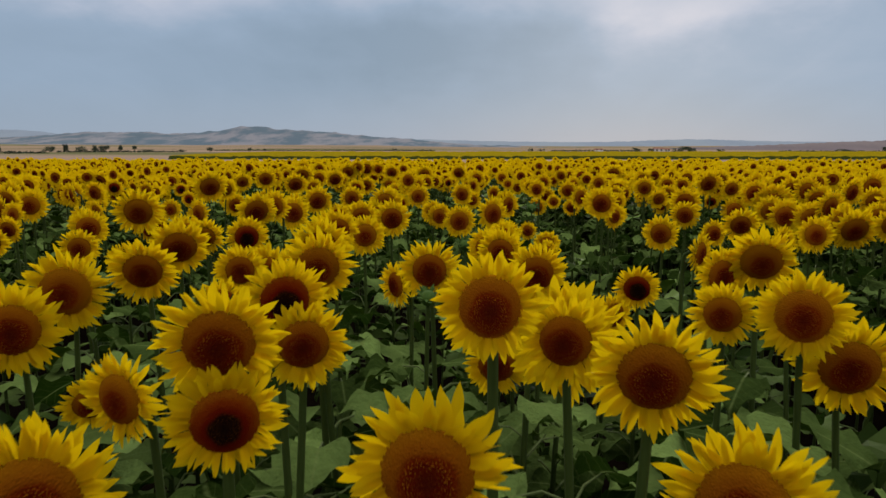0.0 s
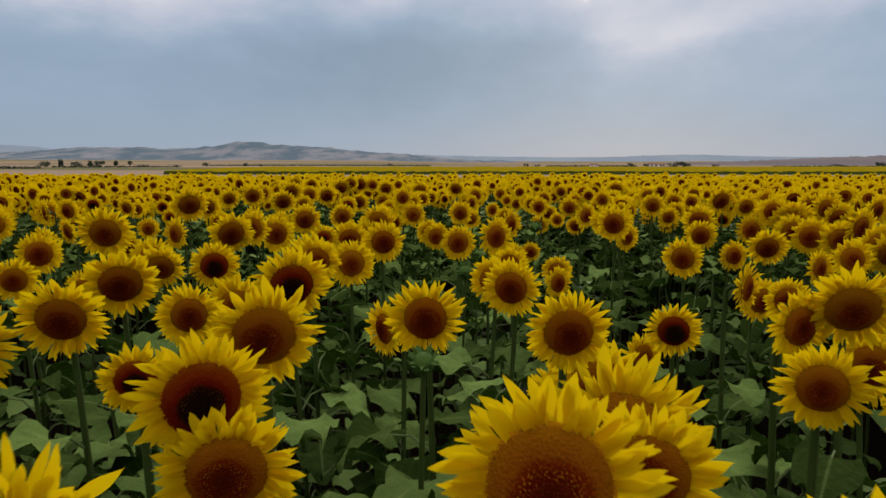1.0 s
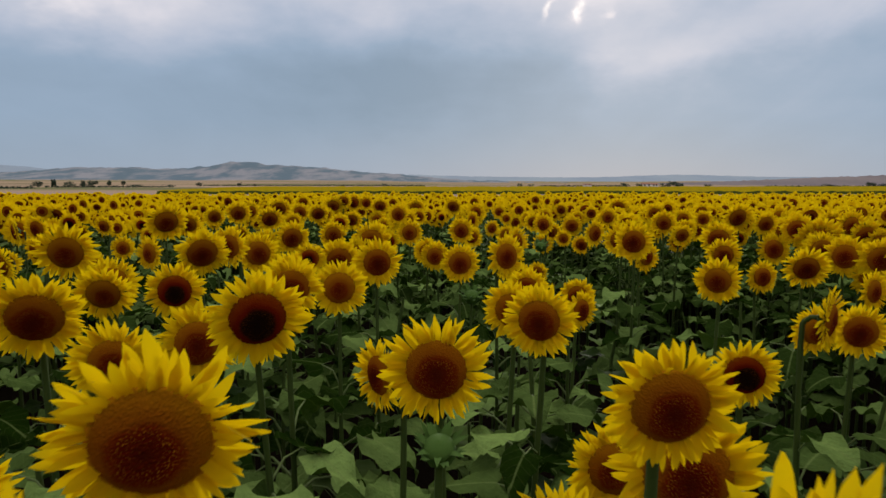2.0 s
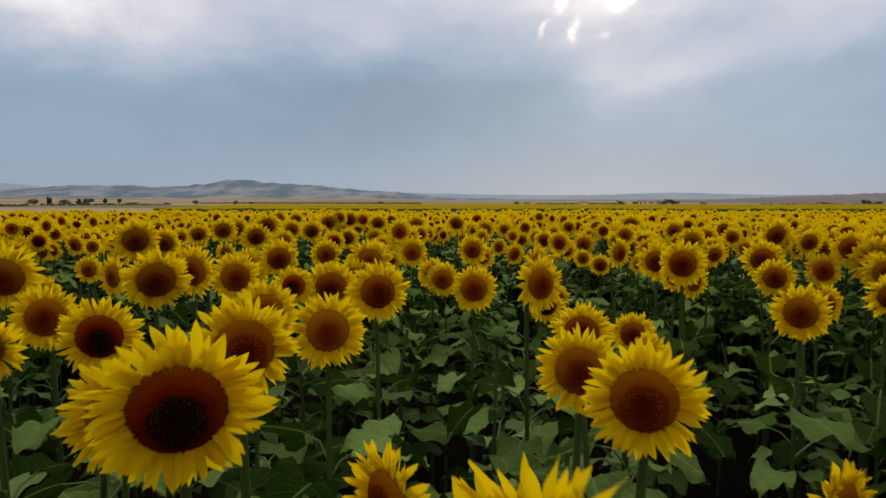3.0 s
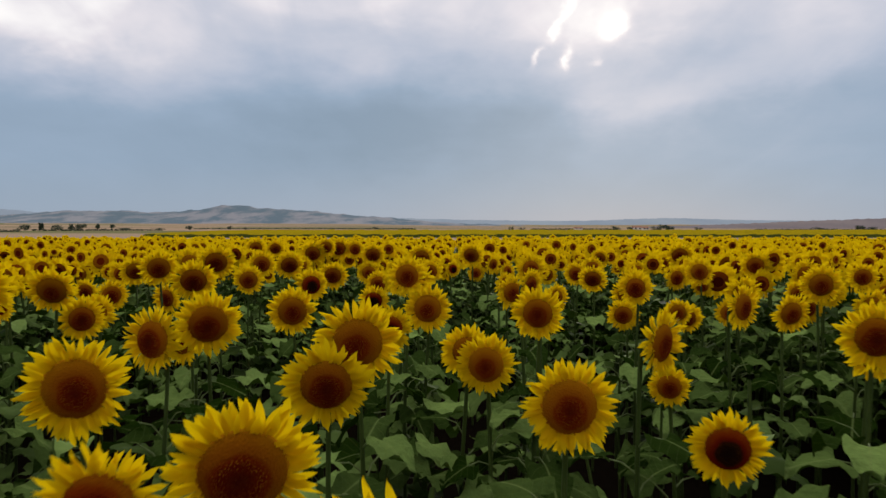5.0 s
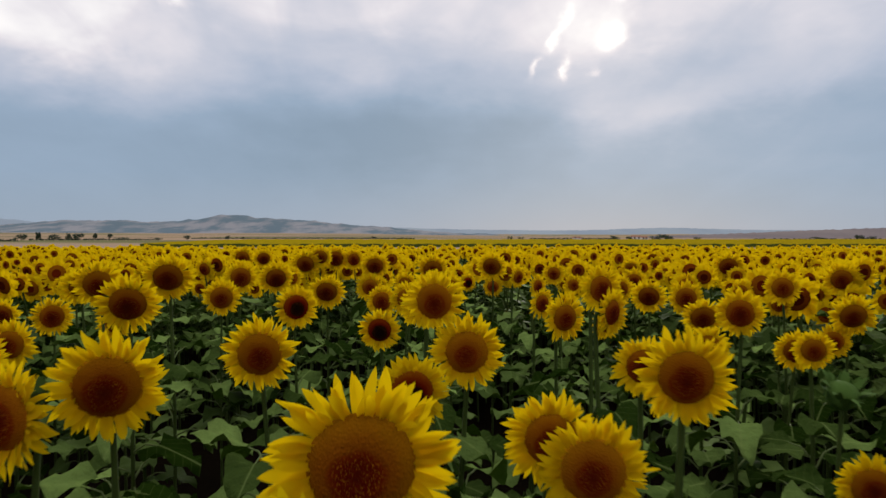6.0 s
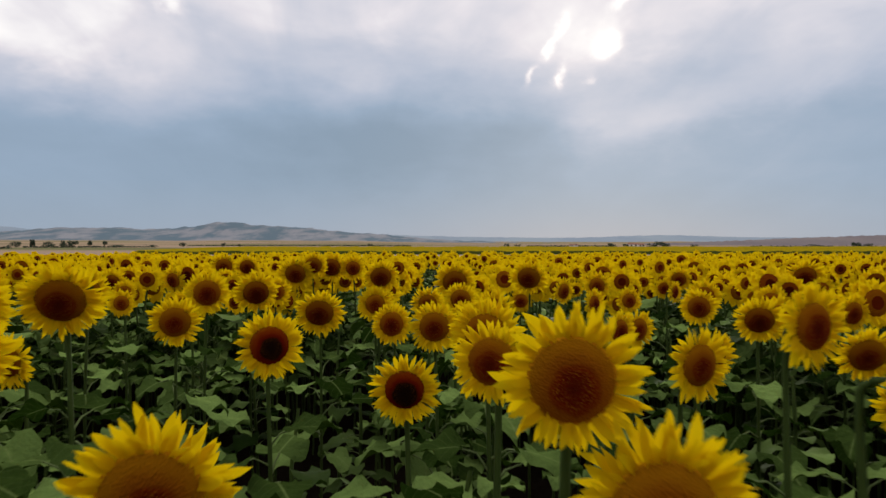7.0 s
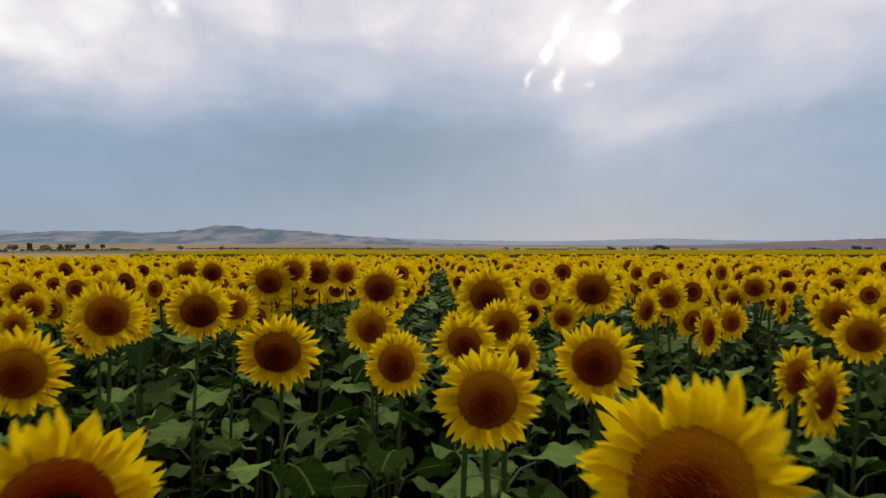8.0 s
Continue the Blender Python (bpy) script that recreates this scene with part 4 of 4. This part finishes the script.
sunflower(-1.394, 5.378, 1.512, 0.252, -18, -3, 0, True)
sunflower(-1.233, 5.481, 1.553, 0.258, 20, 11, 0, True)
sunflower(-2.128, 5.507, 1.663, 0.308, 29, 22, 0, False)
sunflower(0.484, 5.569, 1.303, 0.168, -21, 5, 0, False)
sunflower(-0.575, 5.579, 1.521, 0.187, 7, 6, 1, True)
sunflower(2.452, 5.615, 1.533, 0.323, -14, 14, 0, False)
sunflower(1.772, 5.628, 1.536, 0.276, -16, 6, 0, False)
sunflower(0.025, 5.803, 1.537, 0.175, -9, 2, 0, True)
sunflower(-0.055, 5.257, 1.622, 0.190, -14, 4, 0, True)
sunflower(2.379, 5.745, 1.601, 0.254, -24, -1, 0, False)
sunflower(-0.440, 5.866, 1.564, 0.216, -3, -0, 0, True)
sunflower(-0.530, 5.914, 1.699, 0.182, -5, 3, 0, True)
sunflower(-1.038, 5.972, 1.540, 0.231, 10, 8, 0, True)
sunflower(-1.553, 6.034, 1.394, 0.223, -16, 1, 0, True)
sunflower(0.993, 6.111, 1.543, 0.227, 33, 1, 0, False)
sunflower(0.033, 6.179, 1.639, 0.159, 43, 4, 0, False)
sunflower(-2.303, 6.318, 1.598, 0.254, 12, 22, 0, False)
sunflower(-0.588, 6.395, 1.637, 0.167, -16, 2, 0, True)
sunflower(0.795, 6.405, 1.481, 0.150, -21, 4, 0, False)
sunflower(-1.676, 6.510, 1.632, 0.250, 18, 22, 0, True)
sunflower(0.072, 6.513, 1.689, 0.187, 21, -2, 0, False)
sunflower(-2.280, 6.543, 1.426, 0.248, 26, -1, 0, False)
sunflower(0.664, 6.700, 1.578, 0.205, -27, -1, 0, False)
sunflower(-0.775, 6.815, 1.495, 0.188, -2, 8, 1, True)
sunflower(-1.722, 6.984, 1.702, 0.243, 16, 22, 0, True)
sunflower(0.022, 6.992, 1.525, 0.220, 23, 2, 0, True)
sunflower(-0.556, 7.117, 1.592, 0.234, -7, -2, 0, True)
sunflower(-1.196, 7.151, 1.555, 0.218, 19, -0, 1, True)
sunflower(-2.215, 7.340, 1.647, 0.261, 18, 17, 0, False)
sunflower(1.599, 7.523, 1.472, 0.248, -15, 19, 0, False)
sunflower(1.529, 7.577, 1.332, 0.193, -12, -2, 0, False)
sunflower(0.852, 7.589, 1.455, 0.234, -14, 20, 0, False)
sunflower(-2.302, 7.662, 1.419, 0.232, -18, 7, 0, False)
sunflower(2.788, 7.696, 1.629, 0.256, -29, 17, 0, False)
sunflower(-0.715, 7.752, 1.537, 0.215, -1, 7, 0, True)
sunflower(-0.484, 7.845, 1.593, 0.186, -15, 5, 0, False)
sunflower(0.413, 7.865, 1.400, 0.227, 30, 7, 0, False)
sunflower(0.059, 7.977, 1.491, 0.196, 35, 2, 0, False)
sunflower(-0.748, 8.079, 1.598, 0.163, -10, 13, 0, False)
sunflower(1.535, 8.133, 1.572, 0.231, -29, 1, 0, False)
sunflower(-2.750, 8.164, 1.573, 0.261, 26, 22, 0, False)
sunflower(-1.895, 8.202, 1.504, 0.250, 18, 8, 0, True)
sunflower(0.747, 8.203, 1.513, 0.242, -19, 22, 0, False)
sunflower(-2.967, 8.230, 1.382, 0.262, 21, -1, 0, False)
sunflower(-0.589, 8.332, 1.523, 0.150, 31, 4, 0, False)
sunflower(-1.288, 8.454, 1.520, 0.263, 6, 21, 0, False)
sunflower(-2.465, 8.514, 1.617, 0.263, 20, 5, 0, False)
sunflower(0.311, 8.585, 1.422, 0.213, 28, 2, 0, False)
sunflower(3.577, 8.589, 1.534, 0.340, -14, 2, 0, False)
sunflower(2.176, 8.624, 1.592, 0.268, -27, 16, 0, False)
sunflower(-1.953, 8.780, 1.594, 0.258, 18, 6, 0, False)
sunflower(-0.588, 8.842, 1.555, 0.205, -2, 8, 0, False)
sunflower(0.157, 8.902, 1.523, 0.188, 43, -4, 0, False)
sunflower(0.758, 8.959, 1.502, 0.226, -25, 5, 0, False)
sunflower(1.664, 9.022, 1.461, 0.243, 15, 4, 0, False)
sunflower(1.326, 9.199, 1.415, 0.286, -12, 4, 0, False)
sunflower(0.057, 9.311, 1.567, 0.177, 36, 7, 0, False)
sunflower(-1.103, 9.323, 1.487, 0.239, 7, 3, 0, False)
sunflower(-0.611, 9.329, 1.623, 0.279, -2, 19, 0, False)
sunflower(-1.869, 9.426, 1.551, 0.305, 17, 21, 0, False)
sunflower(-0.142, 9.428, 1.645, 0.264, -12, 22, 0, False)
sunflower(-1.093, 9.590, 1.643, 0.255, 7, 20, 0, False)
sunflower(1.045, 9.634, 1.507, 0.252, -19, 5, 0, False)
sunflower(-1.876, 9.954, 1.521, 0.233, 12, -4, 0, False)
sunflower(0.984, 10.020, 1.512, 0.178, 43, 2, 0, False)
sunflower(-3.337, 10.539, 1.553, 0.255, 28, 22, 0, False)
sunflower(2.220, 10.591, 1.597, 0.323, -17, 22, 0, False)
sunflower(-0.047, 10.707, 1.391, 0.213, -5, 1, 0, False)
sunflower(-3.360, 10.844, 1.458, 0.238, 19, 5, 0, False)
sunflower(-1.958, 10.970, 1.603, 0.340, 3, 22, 0, False)
sunflower(-1.816, 11.032, 1.672, 0.267, 15, 18, 0, False)
sunflower(0.726, 11.141, 1.396, 0.227, 41, 7, 0, False)
sunflower(-3.073, 11.287, 1.601, 0.262, 26, 22, 0, False)
sunflower(1.548, 11.570, 1.525, 0.256, -24, 18, 0, False)
sunflower(-0.075, 11.589, 1.503, 0.278, -12, 22, 0, False)
sunflower(1.445, 11.683, 1.433, 0.218, -9, 1, 0, False)
sunflower(-1.564, 11.716, 1.625, 0.263, 2, 1, 0, False)
sunflower(-2.594, 11.725, 1.637, 0.264, 16, 20, 0, False)
sunflower(-1.777, 11.754, 1.633, 0.340, 2, 17, 0, False)
sunflower(-3.042, 12.407, 1.623, 0.323, 14, 19, 0, False)
budding(-0.093, 1.520, 1.631, 0.044)
budding(-0.019, 3.517, 1.470, 0.073)
budding(0.534, 5.782, 1.467, 0.093)

for x, y, z, d, az, nod, spin in singles:
    sunflower(x, y, z, d, az, nod, 1 if spin < 1.2 else 0, False, 9)


def fill_gaps():
    """Smaller plants between the set ones, where the line of flight stays well clear of them."""
    rng = random.Random(57)
    for _ in range(900):
        y, u = rng.uniform(2.8, 11.0), rng.uniform(-2.9, 2.9)
        x = u - 0.12 * y
        if not in_walk(x, y) or (abs(u) < 1.45 and y < 8.8):
            continue
        if min(math.hypot(x - a, y - b) for a, b in PLACED) < 0.36 or len(PLACED) > FILLED:
            continue
        sunflower(x, y, rng.gauss(1.46, 0.05), rng.uniform(0.17, 0.25), rng.gauss(0, 18), rng.gauss(6, 7), int(rng.random() < 0.2), False, 6)


FILLED = len(PLACED) + 46
fill_gaps()
